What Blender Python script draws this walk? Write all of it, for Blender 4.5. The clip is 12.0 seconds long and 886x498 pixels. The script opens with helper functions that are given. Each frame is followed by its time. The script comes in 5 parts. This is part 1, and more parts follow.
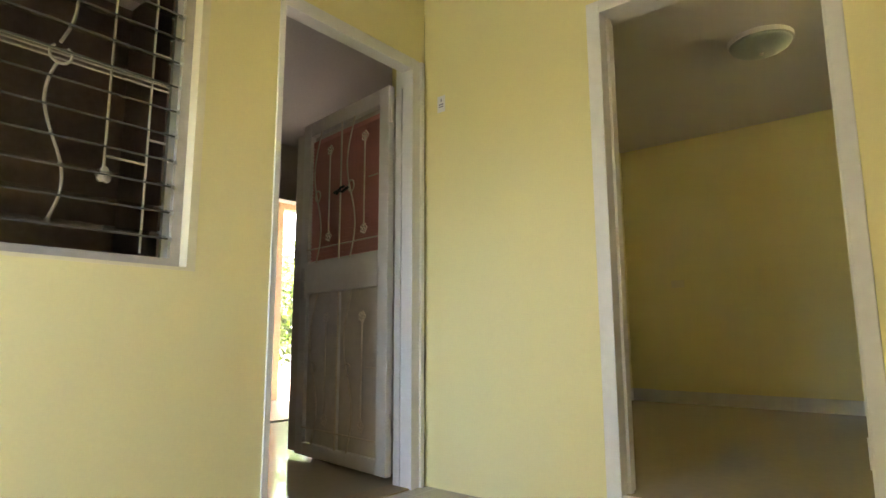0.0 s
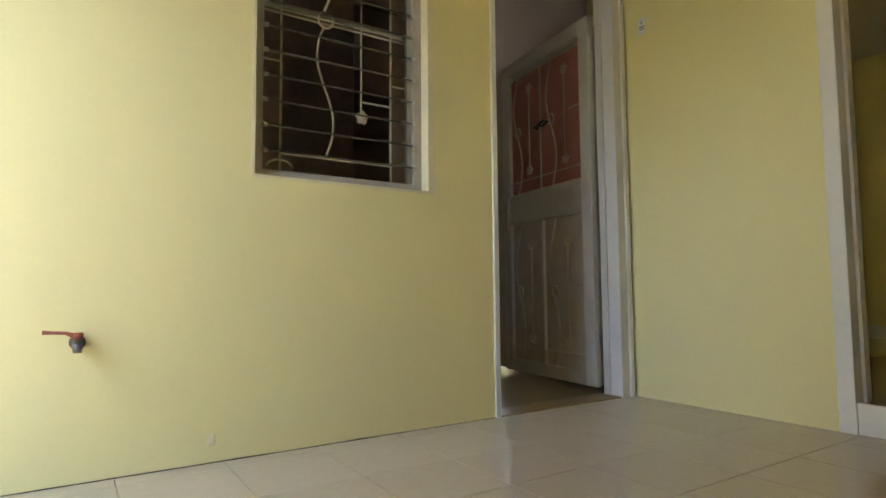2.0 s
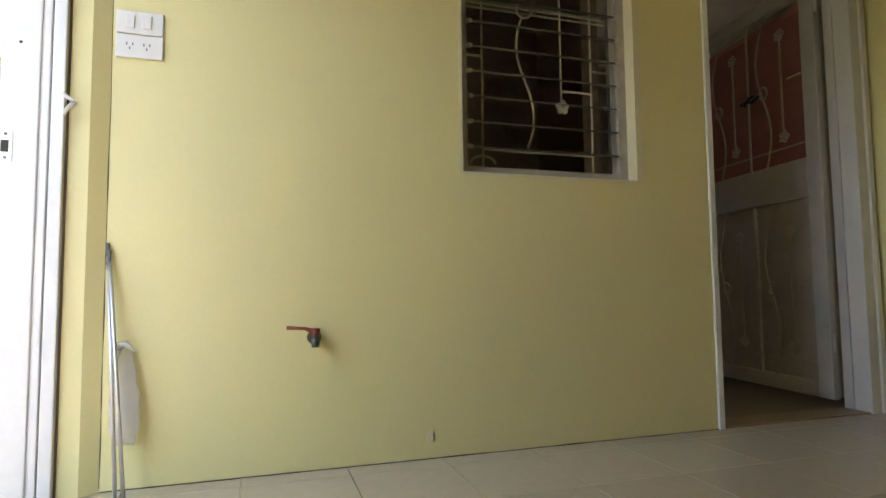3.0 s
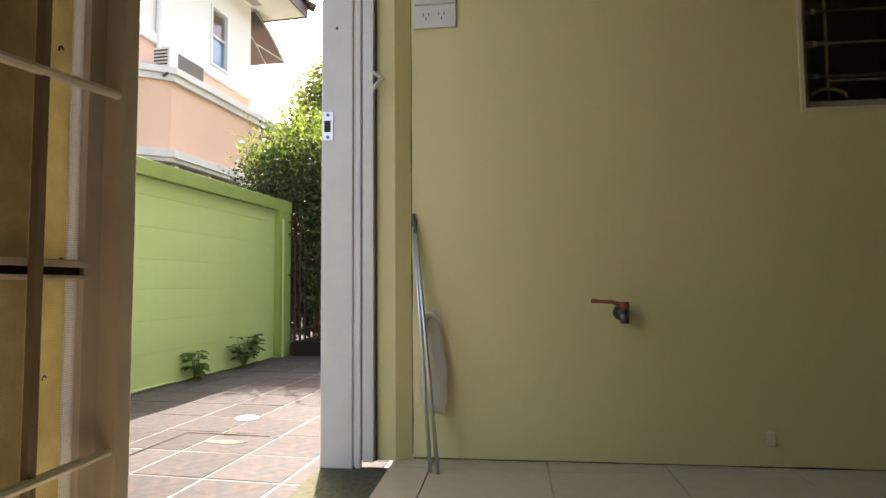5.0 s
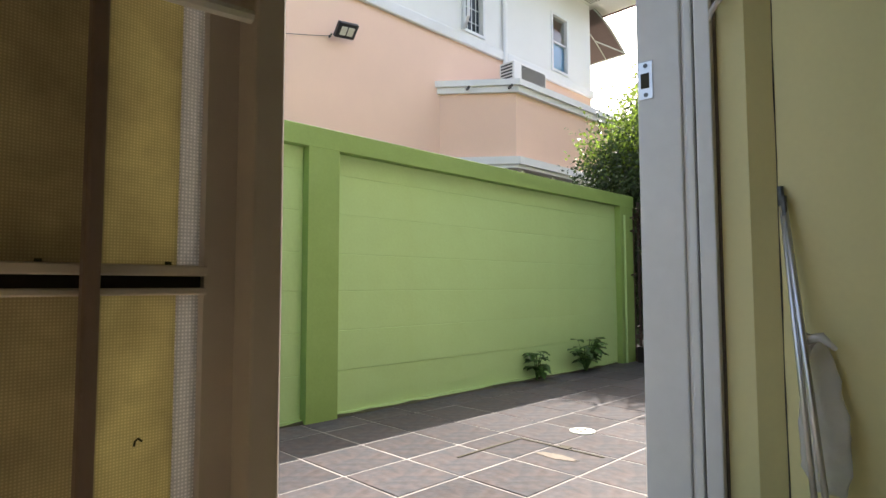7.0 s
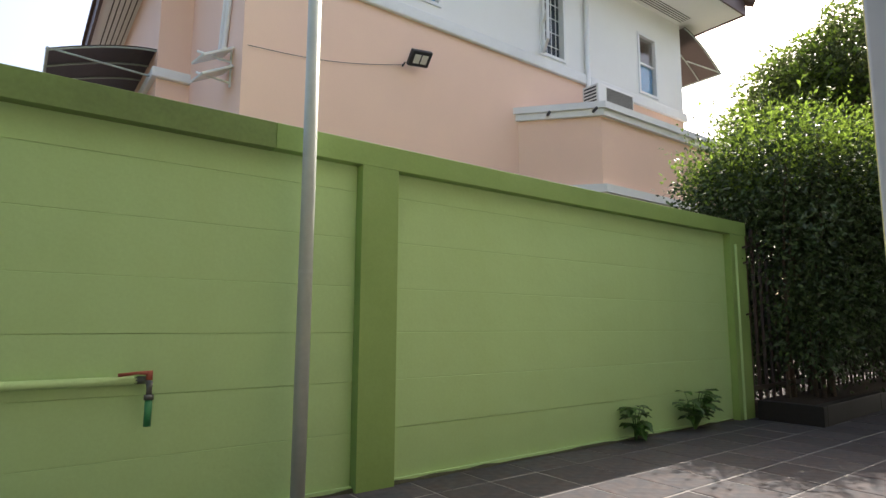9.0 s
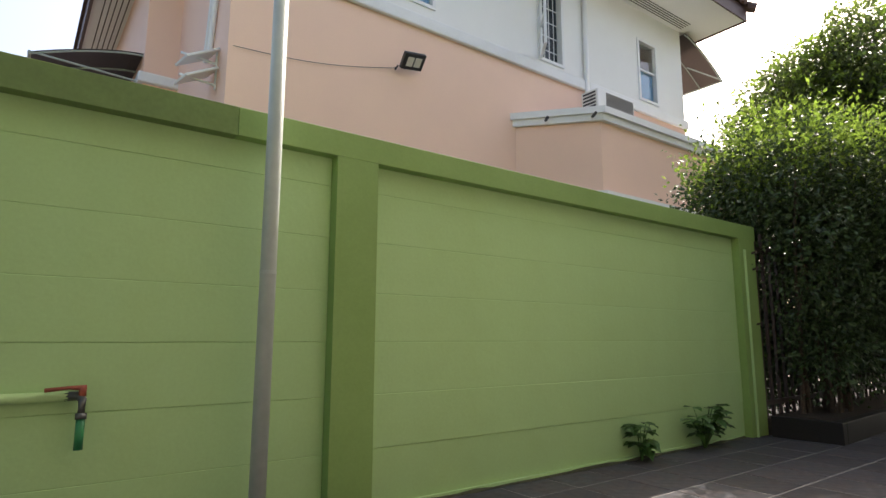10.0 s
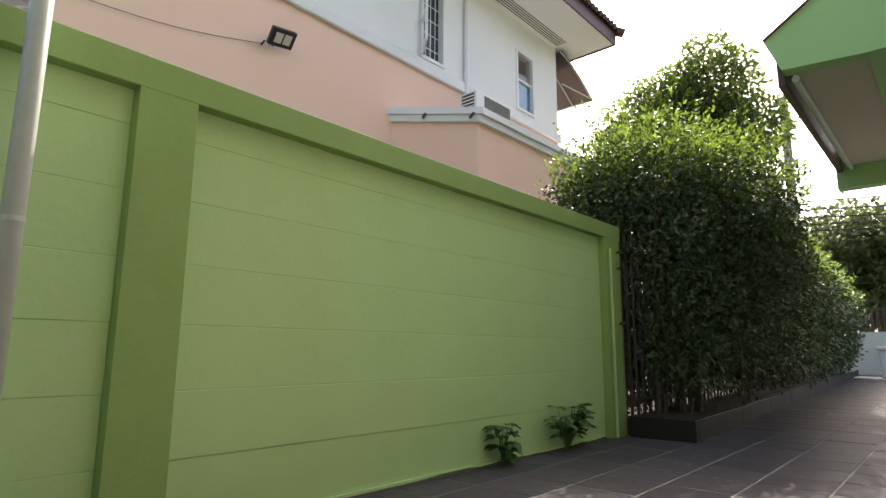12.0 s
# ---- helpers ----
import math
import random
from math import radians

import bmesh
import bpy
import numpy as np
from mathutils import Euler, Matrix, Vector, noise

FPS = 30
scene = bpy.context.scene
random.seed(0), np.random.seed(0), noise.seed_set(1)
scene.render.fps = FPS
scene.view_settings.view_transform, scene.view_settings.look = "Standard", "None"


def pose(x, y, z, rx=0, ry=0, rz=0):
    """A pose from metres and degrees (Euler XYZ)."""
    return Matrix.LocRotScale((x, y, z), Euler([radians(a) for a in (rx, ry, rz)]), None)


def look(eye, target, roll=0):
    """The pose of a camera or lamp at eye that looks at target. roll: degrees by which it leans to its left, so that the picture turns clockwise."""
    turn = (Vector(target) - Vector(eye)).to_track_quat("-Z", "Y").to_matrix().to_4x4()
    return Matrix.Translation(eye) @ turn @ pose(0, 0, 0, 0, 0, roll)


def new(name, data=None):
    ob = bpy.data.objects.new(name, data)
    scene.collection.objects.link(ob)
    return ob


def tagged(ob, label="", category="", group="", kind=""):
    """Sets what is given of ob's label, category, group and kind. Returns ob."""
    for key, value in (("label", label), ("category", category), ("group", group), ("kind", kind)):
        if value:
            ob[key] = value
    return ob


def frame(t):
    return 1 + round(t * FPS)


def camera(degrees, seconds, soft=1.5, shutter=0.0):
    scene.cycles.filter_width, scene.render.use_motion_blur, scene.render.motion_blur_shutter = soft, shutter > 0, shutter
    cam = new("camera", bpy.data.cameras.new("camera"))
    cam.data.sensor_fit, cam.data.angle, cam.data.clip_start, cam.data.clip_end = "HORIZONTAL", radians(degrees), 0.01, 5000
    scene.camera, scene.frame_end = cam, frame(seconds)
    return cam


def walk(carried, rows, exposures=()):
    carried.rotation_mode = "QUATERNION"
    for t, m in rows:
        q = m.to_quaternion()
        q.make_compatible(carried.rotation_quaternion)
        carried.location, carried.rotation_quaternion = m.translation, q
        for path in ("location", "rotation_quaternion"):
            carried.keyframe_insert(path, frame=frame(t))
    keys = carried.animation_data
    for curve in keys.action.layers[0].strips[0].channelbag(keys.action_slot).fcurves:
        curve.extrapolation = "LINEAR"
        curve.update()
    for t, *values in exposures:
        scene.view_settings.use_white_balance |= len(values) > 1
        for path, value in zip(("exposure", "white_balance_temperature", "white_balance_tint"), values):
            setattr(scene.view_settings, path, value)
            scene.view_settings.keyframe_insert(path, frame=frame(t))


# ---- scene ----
cam = camera(74.9, 12.0)
PATH = [
    (0, (0.136, -0.168, 0.729), (-1.131, 1.35, 1.029), -0.2),
    (0.5, (0.243, -0.23, 0.617), (-1.033, 1.295, 0.832), -0.3),
    (1, (0.285, -0.275, 0.551), (-1.069, 1.186, 0.733), -0.4),
    (1.5, (0.261, -0.342, 0.542), (-1.258, 0.949, 0.704), -0.5),
    (2, (0.18, -0.445, 0.556), (-1.494, 0.64, 0.702), -0.5),
    (2.5, (0.106, -0.518, 0.545), (-1.703, 0.322, 0.695), -0.6),
    (3, (0.02, -0.585, 0.559), (-1.881, 0.021, 0.701), -0.6),
    (3.5, (-0.05, -0.637, 0.555), (-2.009, -0.262, 0.704), -0.7),
    (3.7, (-0.074, -0.644, 0.548), (-2.049, -0.369, 0.704), -0.8),
    (5.3, (-0.248, -0.734, 0.492), (-2.21, -1.106, 0.605), -0.3),
    (5.5, (-0.292, -0.741, 0.505), (-2.23, -1.223, 0.613), -0.2),
    (6, (-0.371, -0.753, 0.509), (-2.204, -1.545, 0.615), -0.1),
    (6.5, (-0.46, -0.753, 0.505), (-2.152, -1.813, 0.612), -0.2),
    (7, (-0.571, -0.774, 0.51), (-2.089, -2.07, 0.638), -0.1),
    (7.5, (-0.669, -0.868, 0.528), (-2.067, -2.288, 0.697), -0.0),
    (7.7, (-0.701, -0.9, 0.531), (-2.071, -2.346, 0.715), -0.0),
    (9.5, (-1.139, -1.194, 0.529), (-2.446, -2.683, 0.807), 0.2),
    (10, (-1.268, -1.282, 0.504), (-2.573, -2.768, 0.806), 0.2),
    (10.5, (-1.45, -1.389, 0.463), (-2.758, -2.871, 0.77), 0.2),
    (11, (-1.585, -1.463, 0.437), (-2.946, -2.894, 0.752), 0.4),
    (11.5, (-1.663, -1.493, 0.409), (-3.136, -2.805, 0.742), 0.4),
    (12, (-1.689, -1.482, 0.394), (-3.266, -2.663, 0.739), 0.4),
]
EXPOSURES = [(0.0, 5.28, 6550, 20), (1.0, 5.13, 6550, 20), (2.0, 4.6, 6650, 20), (2.5, 4.22, 6800, 20), (3.0, 3.87, 7000, 20), (3.5, 3.52, 7250, 20), (3.7, 3.37, 7300, 20), (5.5, 2.22, 7500, 19), (6.5, 2.04, 7000, 16), (7.0, 1.96, 6750, 14), (7.5, 1.85, 6600, 14), (9.5, 1.36, 6850, 14), (12.0, 1.48, 6850, 14)]
walk(cam, [(t, look(eye, target, roll)) for t, eye, target, roll in PATH], EXPOSURES)

# ---- light ----
YARD_TURN = -4.8
YARD = pose(0, 0, 0, 0, 0, YARD_TURN)          # the yard, fence and neighbour are turned against the room
SUN_TO = YARD @ Vector((0.88, 0.315, -1.0))      # the way the sunlight travels
world = bpy.data.worlds.new("sky")
world.use_nodes = True
scene.world = world
wn = world.node_tree.nodes
sky = wn.new("ShaderNodeTexSky")
sky.sky_type = "NISHITA"
sky.sun_disc = False
back = -SUN_TO.normalized()
sky.sun_elevation = math.asin(back.z)
sky.sun_rotation = math.atan2(back.x, back.y)
sky.air_density, sky.dust_density, sky.ozone_density = 1.0, 5.5, 1.0
wn["Background"].inputs["Strength"].default_value = 0.15
world.node_tree.links.new(sky.outputs["Color"], wn["Background"].inputs["Color"])
sun_data = bpy.data.lights.new("sun", "SUN")
sun_data.energy, sun_data.angle, sun_data.color = 3.6, radians(0.5), (1.0, 0.95, 0.87)
sun = new("sun", sun_data)
sun.matrix_world = look(back * 30, (0, 0, 0))


# ---- materials ----
def material(name, colour, rough=0.6, metal=0.0, grain=60.0, amount=0.06, stain=2.5, stain_amount=0.08, bump=0.05, bump_scale=None, tint=None, coat=0.0, per_piece=0.0, alpha=1.0, transmission=0.0, translucent=0.0, specular=0.5):
    m = bpy.data.materials.new(name)
    m.use_nodes = True
    n, link = m.node_tree.nodes, m.node_tree.links
    b = n["Principled BSDF"]
    co = n.new("ShaderNodeTexCoord")
    fine = n.new("ShaderNodeTexNoise")
    fine.inputs["Scale"].default_value, fine.inputs["Detail"].default_value = grain, 5
    wide = n.new("ShaderNodeTexNoise")
    wide.inputs["Scale"].default_value, wide.inputs["Detail"].default_value, wide.inputs["Roughness"].default_value = stain, 6, 0.65
    link.new(co.outputs["Object"], fine.inputs["Vector"])
    link.new(co.outputs["Object"], wide.inputs["Vector"])
    value = n.new("ShaderNodeMapRange")
    value.inputs[1].default_value, value.inputs[2].default_value = 0.25, 0.75
    value.inputs[3].default_value, value.inputs[4].default_value = 1 - amount, 1 + amount
    link.new(fine.outputs["Fac"], value.inputs[0])
    patch = n.new("ShaderNodeMapRange")
    patch.inputs[1].default_value, patch.inputs[2].default_value = 0.35, 0.7
    link.new(wide.outputs["Fac"], patch.inputs[0])
    patch.inputs[3].default_value, patch.inputs[4].default_value = 0.0, 1.0
    mix = n.new("ShaderNodeMix")
    mix.data_type = "RGBA"
    mix.inputs["A"].default_value = (*colour, 1)
    t = tint or tuple(c * (1 - stain_amount * 2) for c in colour)
    mix.inputs["B"].default_value = (*[c * (1 - stain_amount) + d * stain_amount for c, d in zip(colour, t)], 1) if tint is None else (*tint, 1)
    scale = n.new("ShaderNodeMath")
    scale.operation = "MULTIPLY"
    scale.inputs[1].default_value = 1.0 if tint is None else stain_amount
    link.new(patch.outputs[0], scale.inputs[0])
    link.new(scale.outputs[0], mix.inputs["Factor"])
    hsv = n.new("ShaderNodeHueSaturation")
    link.new(mix.outputs["Result"], hsv.inputs["Color"])
    if per_piece:
        info = n.new("ShaderNodeObjectInfo")
        geo = n.new("ShaderNodeNewGeometry")
        add = n.new("ShaderNodeMath")
        link.new(info.outputs["Random"], add.inputs[0])
        link.new(geo.outputs["Random Per Island"], add.inputs[1])
        frac = n.new("ShaderNodeMath")
        frac.operation = "FRACT"
        link.new(add.outputs[0], frac.inputs[0])
        piece = n.new("ShaderNodeMapRange")
        piece.inputs[3].default_value, piece.inputs[4].default_value = 1 - per_piece, 1 + per_piece
        link.new(frac.outputs[0], piece.inputs[0])
        times = n.new("ShaderNodeMath")
        times.operation = "MULTIPLY"
        link.new(value.outputs[0], times.inputs[0])
        link.new(piece.outputs[0], times.inputs[1])
        link.new(times.outputs[0], hsv.inputs["Value"])
    else:
        link.new(value.outputs[0], hsv.inputs["Value"])
    link.new(hsv.outputs["Color"], b.inputs["Base Color"])
    r = n.new("ShaderNodeMapRange")
    r.inputs[3].default_value, r.inputs[4].default_value = max(0.02, rough - 0.08), min(1, rough + 0.08)
    link.new(wide.outputs["Fac"], r.inputs[0])
    link.new(r.outputs[0], b.inputs["Roughness"])
    b.inputs["Metallic"].default_value = metal
    b.inputs["Coat Weight"].default_value = coat
    b.inputs["Alpha"].default_value = alpha
    b.inputs["Specular IOR Level"].default_value = specular
    b.inputs["Transmission Weight"].default_value = transmission
    if bump:
        bn = n.new("ShaderNodeBump")
        bn.inputs["Strength"].default_value, bn.inputs["Distance"].default_value = bump, 0.01
        if bump_scale:
            rel = n.new("ShaderNodeTexNoise")
            rel.inputs["Scale"].default_value, rel.inputs["Detail"].default_value = bump_scale, 4
            link.new(co.outputs["Object"], rel.inputs["Vector"])
            link.new(rel.outputs["Fac"], bn.inputs["Height"])
        else:
            link.new(fine.outputs["Fac"], bn.inputs["Height"])
        link.new(bn.outputs["Normal"], b.inputs["Normal"])
    if translucent:
        tr = n.new("ShaderNodeBsdfTranslucent")
        link.new(hsv.outputs["Color"], tr.inputs["Color"])
        mx = n.new("ShaderNodeMixShader")
        mx.inputs[0].default_value = translucent
        link.new(b.outputs[0], mx.inputs[1])
        link.new(tr.outputs[0], mx.inputs[2])
        link.new(mx.outputs[0], n["Material Output"].inputs["Surface"])
    return m


def woven(name, threads, depth, *args, **kw):
    """A woven sheet: the plain material with a fine grid of threads over its colour."""
    m = material(name, *args, **kw)
    n, link = m.node_tree.nodes, m.node_tree.links
    co = n.new("ShaderNodeTexCoord")
    waves = []
    for axis in ("X", "Z"):
        w = n.new("ShaderNodeTexWave")
        w.bands_direction = axis
        w.inputs["Scale"].default_value, w.inputs["Distortion"].default_value = threads, 0.6
        link.new(co.outputs["Object"], w.inputs["Vector"])
        waves.append(w)
    top = n.new("ShaderNodeMath")
    top.operation = "MULTIPLY"
    link.new(waves[0].outputs["Fac"], top.inputs[0])
    link.new(waves[1].outputs["Fac"], top.inputs[1])
    span = n.new("ShaderNodeMapRange")
    span.inputs[3].default_value, span.inputs[4].default_value = 1 - depth, 1 + depth
    link.new(top.outputs[0], span.inputs[0])
    for node in n:
        if node.bl_idname == "ShaderNodeHueSaturation":
            old = node.inputs["Value"].links[0].from_socket
            both = n.new("ShaderNodeMath")
            both.operation = "MULTIPLY"
            link.new(old, both.inputs[0])
            link.new(span.outputs[0], both.inputs[1])
            link.new(both.outputs[0], node.inputs["Value"])
            break
    return m


YELLOW = material("yellow_wall_paint", (0.80, 0.725, 0.36), 0.5, grain=90, amount=0.015, stain=1.6, stain_amount=0.1, bump=0.06, bump_scale=35)
WHITE_WOOD = material("white_gloss_paint", (0.75, 0.74, 0.715), 0.32, grain=30, amount=0.03, stain=5, stain_amount=0.15, bump=0.05, tint=(0.5, 0.46, 0.4))
GREY_WHITE = material("greyed_white_paint", (0.72, 0.68, 0.62), 0.4, grain=30, amount=0.04, stain=4, stain_amount=0.3, bump=0.05, tint=(0.42, 0.38, 0.33))
CEILING = material("white_ceiling_paint", (0.72, 0.70, 0.68), 0.8, grain=50, amount=0.02, bump=0.04)
TILE = material("cream_glazed_tile", (0.50, 0.44, 0.325), 0.12, grain=25, amount=0.04, stain=3, stain_amount=0.25, bump=0.015, bump_scale=12, tint=(0.43, 0.37, 0.26), per_piece=0.035)
PANE_SHEET = woven("dusty_yellowish_woven_sheet", 150, 0.20, (0.74, 0.67, 0.40), 0.4, grain=60, amount=0.10, stain=7, stain_amount=0.8, tint=(0.34, 0.28, 0.17), bump=0.04, translucent=0.5)
GROUT_IN = material("dim_tile_joint", (0.38, 0.33, 0.25), 0.9)
PLASTIC = material("white_plastic", (0.78, 0.77, 0.74), 0.35, amount=0.01, bump=0)
DARK_PLASTIC = material("dark_plastic", (0.03, 0.03, 0.035), 0.4, bump=0)
STEEL = material("stainless_steel", (0.66, 0.65, 0.64), 0.4, 1.0, grain=40, amount=0.05, bump=0.02)
ALU = material("aluminium", (0.55, 0.55, 0.56), 0.35, 0.9, grain=40, amount=0.05, bump=0.02)
RUST = material("rusty_red_tap_paint", (0.33, 0.07, 0.035), 0.6, grain=120, amount=0.2, stain=30, stain_amount=0.6, tint=(0.16, 0.05, 0.03), bump=0.2)
BRASS = material("tarnished_brass", (0.13, 0.13, 0.12), 0.45, 0.7, grain=90, amount=0.2, bump=0.1)
GRILLE_IRON = material("cream_painted_iron", (0.66, 0.60, 0.50), 0.45, grain=60, amount=0.05, bump=0.08)
PINK = material("pink_blind_slat", (0.70, 0.33, 0.30), 0.35, amount=0.04, stain=6, stain_amount=0.2, bump=0.02, translucent=0.2)
# darker copy of the dusty sheet, for its less lit part
PANE_DIM = woven("dimmed_dusty_woven_sheet", 150, 0.2, (0.58, 0.50, 0.31), 0.4, grain=60, amount=0.12, stain=7, stain_amount=0.8, tint=(0.28, 0.22, 0.14), bump=0.04, translucent=0.3)
MESH_STRIP = woven("pale_mesh", 120, 0.25, (0.74, 0.71, 0.66), 0.5, grain=300, amount=0.1, bump=0.2, translucent=0.5)
BAG = material("thin_white_plastic_bag", (0.82, 0.80, 0.77), 0.4, grain=20, amount=0.05, bump=0.3, bump_scale=40, translucent=0.3, alpha=0.62)
# wall colour taken down to carry the dimness of the inner room
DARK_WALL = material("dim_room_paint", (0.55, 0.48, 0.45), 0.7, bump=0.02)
OCHRE_WOOD = material("ochre_varnished_wood", (0.26, 0.165, 0.06), 0.4, grain=35, amount=0.15, bump=0.05)
GREEN_PANEL = material("pale_green_fence_paint", (0.405, 0.60, 0.275), 0.7, grain=70, amount=0.03, stain=1.3, stain_amount=0.5, tint=(0.355, 0.50, 0.20), bump=0.12, bump_scale=25)
GREEN_POST = material("strong_green_fence_paint", (0.225, 0.355, 0.105), 0.65, grain=70, amount=0.04, stain=2.0, stain_amount=0.5, tint=(0.17, 0.28, 0.06), bump=0.12, bump_scale=25)
GREEN_OLD = material("weathered_green_coping_paint", (0.17, 0.26, 0.08), 0.75, grain=50, amount=0.1, stain=3.0, stain_amount=0.8, tint=(0.12, 0.17, 0.06), bump=0.15, bump_scale=25)
GREEN_HOUSE = material("mint_green_house_paint", (0.31, 0.54, 0.22), 0.6, grain=60, amount=0.02, bump=0.04)
STONE = material("slate_grey_patio_tile", (0.058, 0.064, 0.074), 0.46, grain=22, amount=0.26, stain=9, stain_amount=0.9, tint=(0.092, 0.074, 0.070), bump=0.25, bump_scale=18, per_piece=0.16, specular=0.03)
GROUT_OUT = material("pale_cement_joint", (0.265, 0.256, 0.247), 0.9, grain=60, amount=0.2, stain=5, stain_amount=0.85, tint=(0.14, 0.135, 0.13), bump=0.1)
EARTH = material("grey_ground", (0.06, 0.055, 0.045), 0.95, grain=8, amount=0.15, stain=0.4, stain_amount=0.5, bump=0.3)
DARK_STONE = material("dark_granite_kerb", (0.018, 0.015, 0.014), 0.5, grain=80, amount=0.25, bump=0.05, specular=0.25)
SOIL = material("dark_soil", (0.05, 0.035, 0.025), 1.0, grain=40, amount=0.3, bump=0.5)
FENCE_IRON = material("dark_brown_fence_paint", (0.045, 0.028, 0.022), 0.5, grain=60, amount=0.15, bump=0.05)
PEACH = material("peach_house_paint", (0.88, 0.60, 0.455), 0.7, grain=60, amount=0.02, stain=0.8, stain_amount=0.25, tint=(0.72, 0.50, 0.40), bump=0.04, bump_scale=30)
HOUSE_WHITE = material("white_house_paint", (0.84, 0.83, 0.80), 0.7, grain=60, amount=0.02, stain=0.8, stain_amount=0.2, tint=(0.68, 0.66, 0.62), bump=0.03, bump_scale=30)
TRIM_WHITE = material("white_cornice_paint", (0.80, 0.80, 0.79), 0.55, grain=40, amount=0.03, stain=2.5, stain_amount=0.3, tint=(0.6, 0.6, 0.58), bump=0.03)
ROOF = material("brown_roof_tile", (0.10, 0.055, 0.045), 0.7, grain=30, amount=0.15, bump=0.15, per_piece=0.2)
FASCIA = material("brown_fascia_paint", (0.085, 0.045, 0.04), 0.55, grain=30, amount=0.1, bump=0.03)
AWNING = material("brown_awning_sheet", (0.105, 0.08, 0.07), 0.5, grain=30, amount=0.08, bump=0.02, translucent=0.06)
WINDOW_GLASS = material("dark_window_glass", (0.03, 0.04, 0.045), 0.06, bump=0, amount=0.02)
CURTAIN = material("blue_curtain_cloth", (0.28, 0.60, 0.95), 0.8, grain=20, amount=0.15, bump=0.1)
GALV = material("grey_white_painted_pipe", (0.42, 0.47, 0.43), 0.4, 0.0, grain=30, amount=0.05, stain=4, stain_amount=0.3, tint=(0.30, 0.34, 0.30), bump=0.03)
GREEN_HOSE = material("green_hose_rubber", (0.02, 0.20, 0.07), 0.4, bump=0)
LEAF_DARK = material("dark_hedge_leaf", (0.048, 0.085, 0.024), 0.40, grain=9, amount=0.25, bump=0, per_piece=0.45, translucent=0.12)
# paler green: sunlight on crown tops put into the colour, besides young leaves
LEAF_LIGHT = material("sunlit_young_leaf", (0.21, 0.315, 0.045), 0.45, grain=9, amount=0.25, bump=0, per_piece=0.5, translucent=0.42)
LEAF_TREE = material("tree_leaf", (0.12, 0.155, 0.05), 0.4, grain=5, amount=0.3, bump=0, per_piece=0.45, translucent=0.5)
LEAF_WEED = material("weed_leaf", (0.07, 0.16, 0.04), 0.4, grain=30, amount=0.15, bump=0.05, per_piece=0.25, translucent=0.25)
BARK = material("brown_bark", (0.09, 0.065, 0.045), 0.9, grain=40, amount=0.3, bump=0.5)
CONCRETE = material("grey_concrete", (0.22, 0.21, 0.20), 0.85, grain=30, amount=0.15, bump=0.2)
LAMP_GLASS = material("frosted_lamp_glass", (0.40, 0.46, 0.44), 0.3, bump=0)
PAPER = material("white_paper", (0.80, 0.80, 0.80), 0.6, amount=0.01, bump=0)
LENS = material("pale_lamp_pane", (0.74, 0.72, 0.67), 0.3, bump=0)
SMEAR = material("tan_cement_smear", (0.14, 0.122, 0.10), 0.9, grain=40, amount=0.2, bump=0.2)
# mossy dirt and grime; also the dark colour that shades the door step
DIRT_AND_SHADE = material("dark_mossy_dirt_and_shade", (0.06, 0.065, 0.035), 0.95, grain=50, amount=0.3, bump=0.4)
INK = material("blue_grey_print", (0.18, 0.17, 0.25), 0.6, bump=0)
CRACK = material("dark_gap", (0.05, 0.045, 0.03), 0.9, bump=0)
LEAF_STEEL = material("brownish_white_enamel", (0.66, 0.59, 0.54), 0.4, grain=40, amount=0.04, stain=5, stain_amount=0.4, tint=(0.46, 0.39, 0.35), bump=0.03)
# greyed ceiling white: the inner room's dimness is put into the colour
DIM_CEILING = material("dim_ceiling_paint", (0.50, 0.47, 0.46), 0.8, bump=0.02)
REVEAL_PAINT = material("cream_reveal_paint", (0.78, 0.71, 0.46), 0.45, grain=40, amount=0.03, stain=6, stain_amount=0.25, tint=(0.60, 0.54, 0.38), bump=0.04)
FRAME_GREY = material("grubby_window_frame_paint", (0.50, 0.46, 0.40), 0.45, grain=40, amount=0.06, stain=7, stain_amount=0.5, tint=(0.30, 0.26, 0.20), bump=0.05)
DARK_BACKING = material("dark_backing_brown", (0.30, 0.23, 0.21), 0.6, grain=30, amount=0.12, bump=0.03)
BAR_BROWN = material("dull_brown_bar_paint", (0.26, 0.19, 0.165), 0.45, grain=50, amount=0.08, stain=6, stain_amount=0.4, tint=(0.16, 0.11, 0.09), bump=0.04)
SOFFIT = material("beige_soffit_board", (0.50, 0.44, 0.38), 0.7, amount=0.02, bump=0.02)


BLADE_EDGE = material("dull_grey_glass_edge", (0.11, 0.105, 0.10), 0.35, 0.5, grain=60, amount=0.1, bump=0)
END_PAINT = material("greyish_boundary_wall_paint", (0.46, 0.51, 0.45), 0.7, grain=40, amount=0.04, stain=1.5, stain_amount=0.4, tint=(0.34, 0.37, 0.32), bump=0.05)


def glass_material():
    m = bpy.data.materials.new("clear_louvre_glass")
    m.use_nodes = True
    b = m.node_tree.nodes["Principled BSDF"]
    b.inputs["Base Color"].default_value = (0.75, 0.80, 0.78, 1)
    b.inputs["Roughness"].default_value = 0.05
    b.inputs["Transmission Weight"].default_value = 1.0
    b.inputs["IOR"].default_value = 1.45
    return m


GLASS = glass_material()


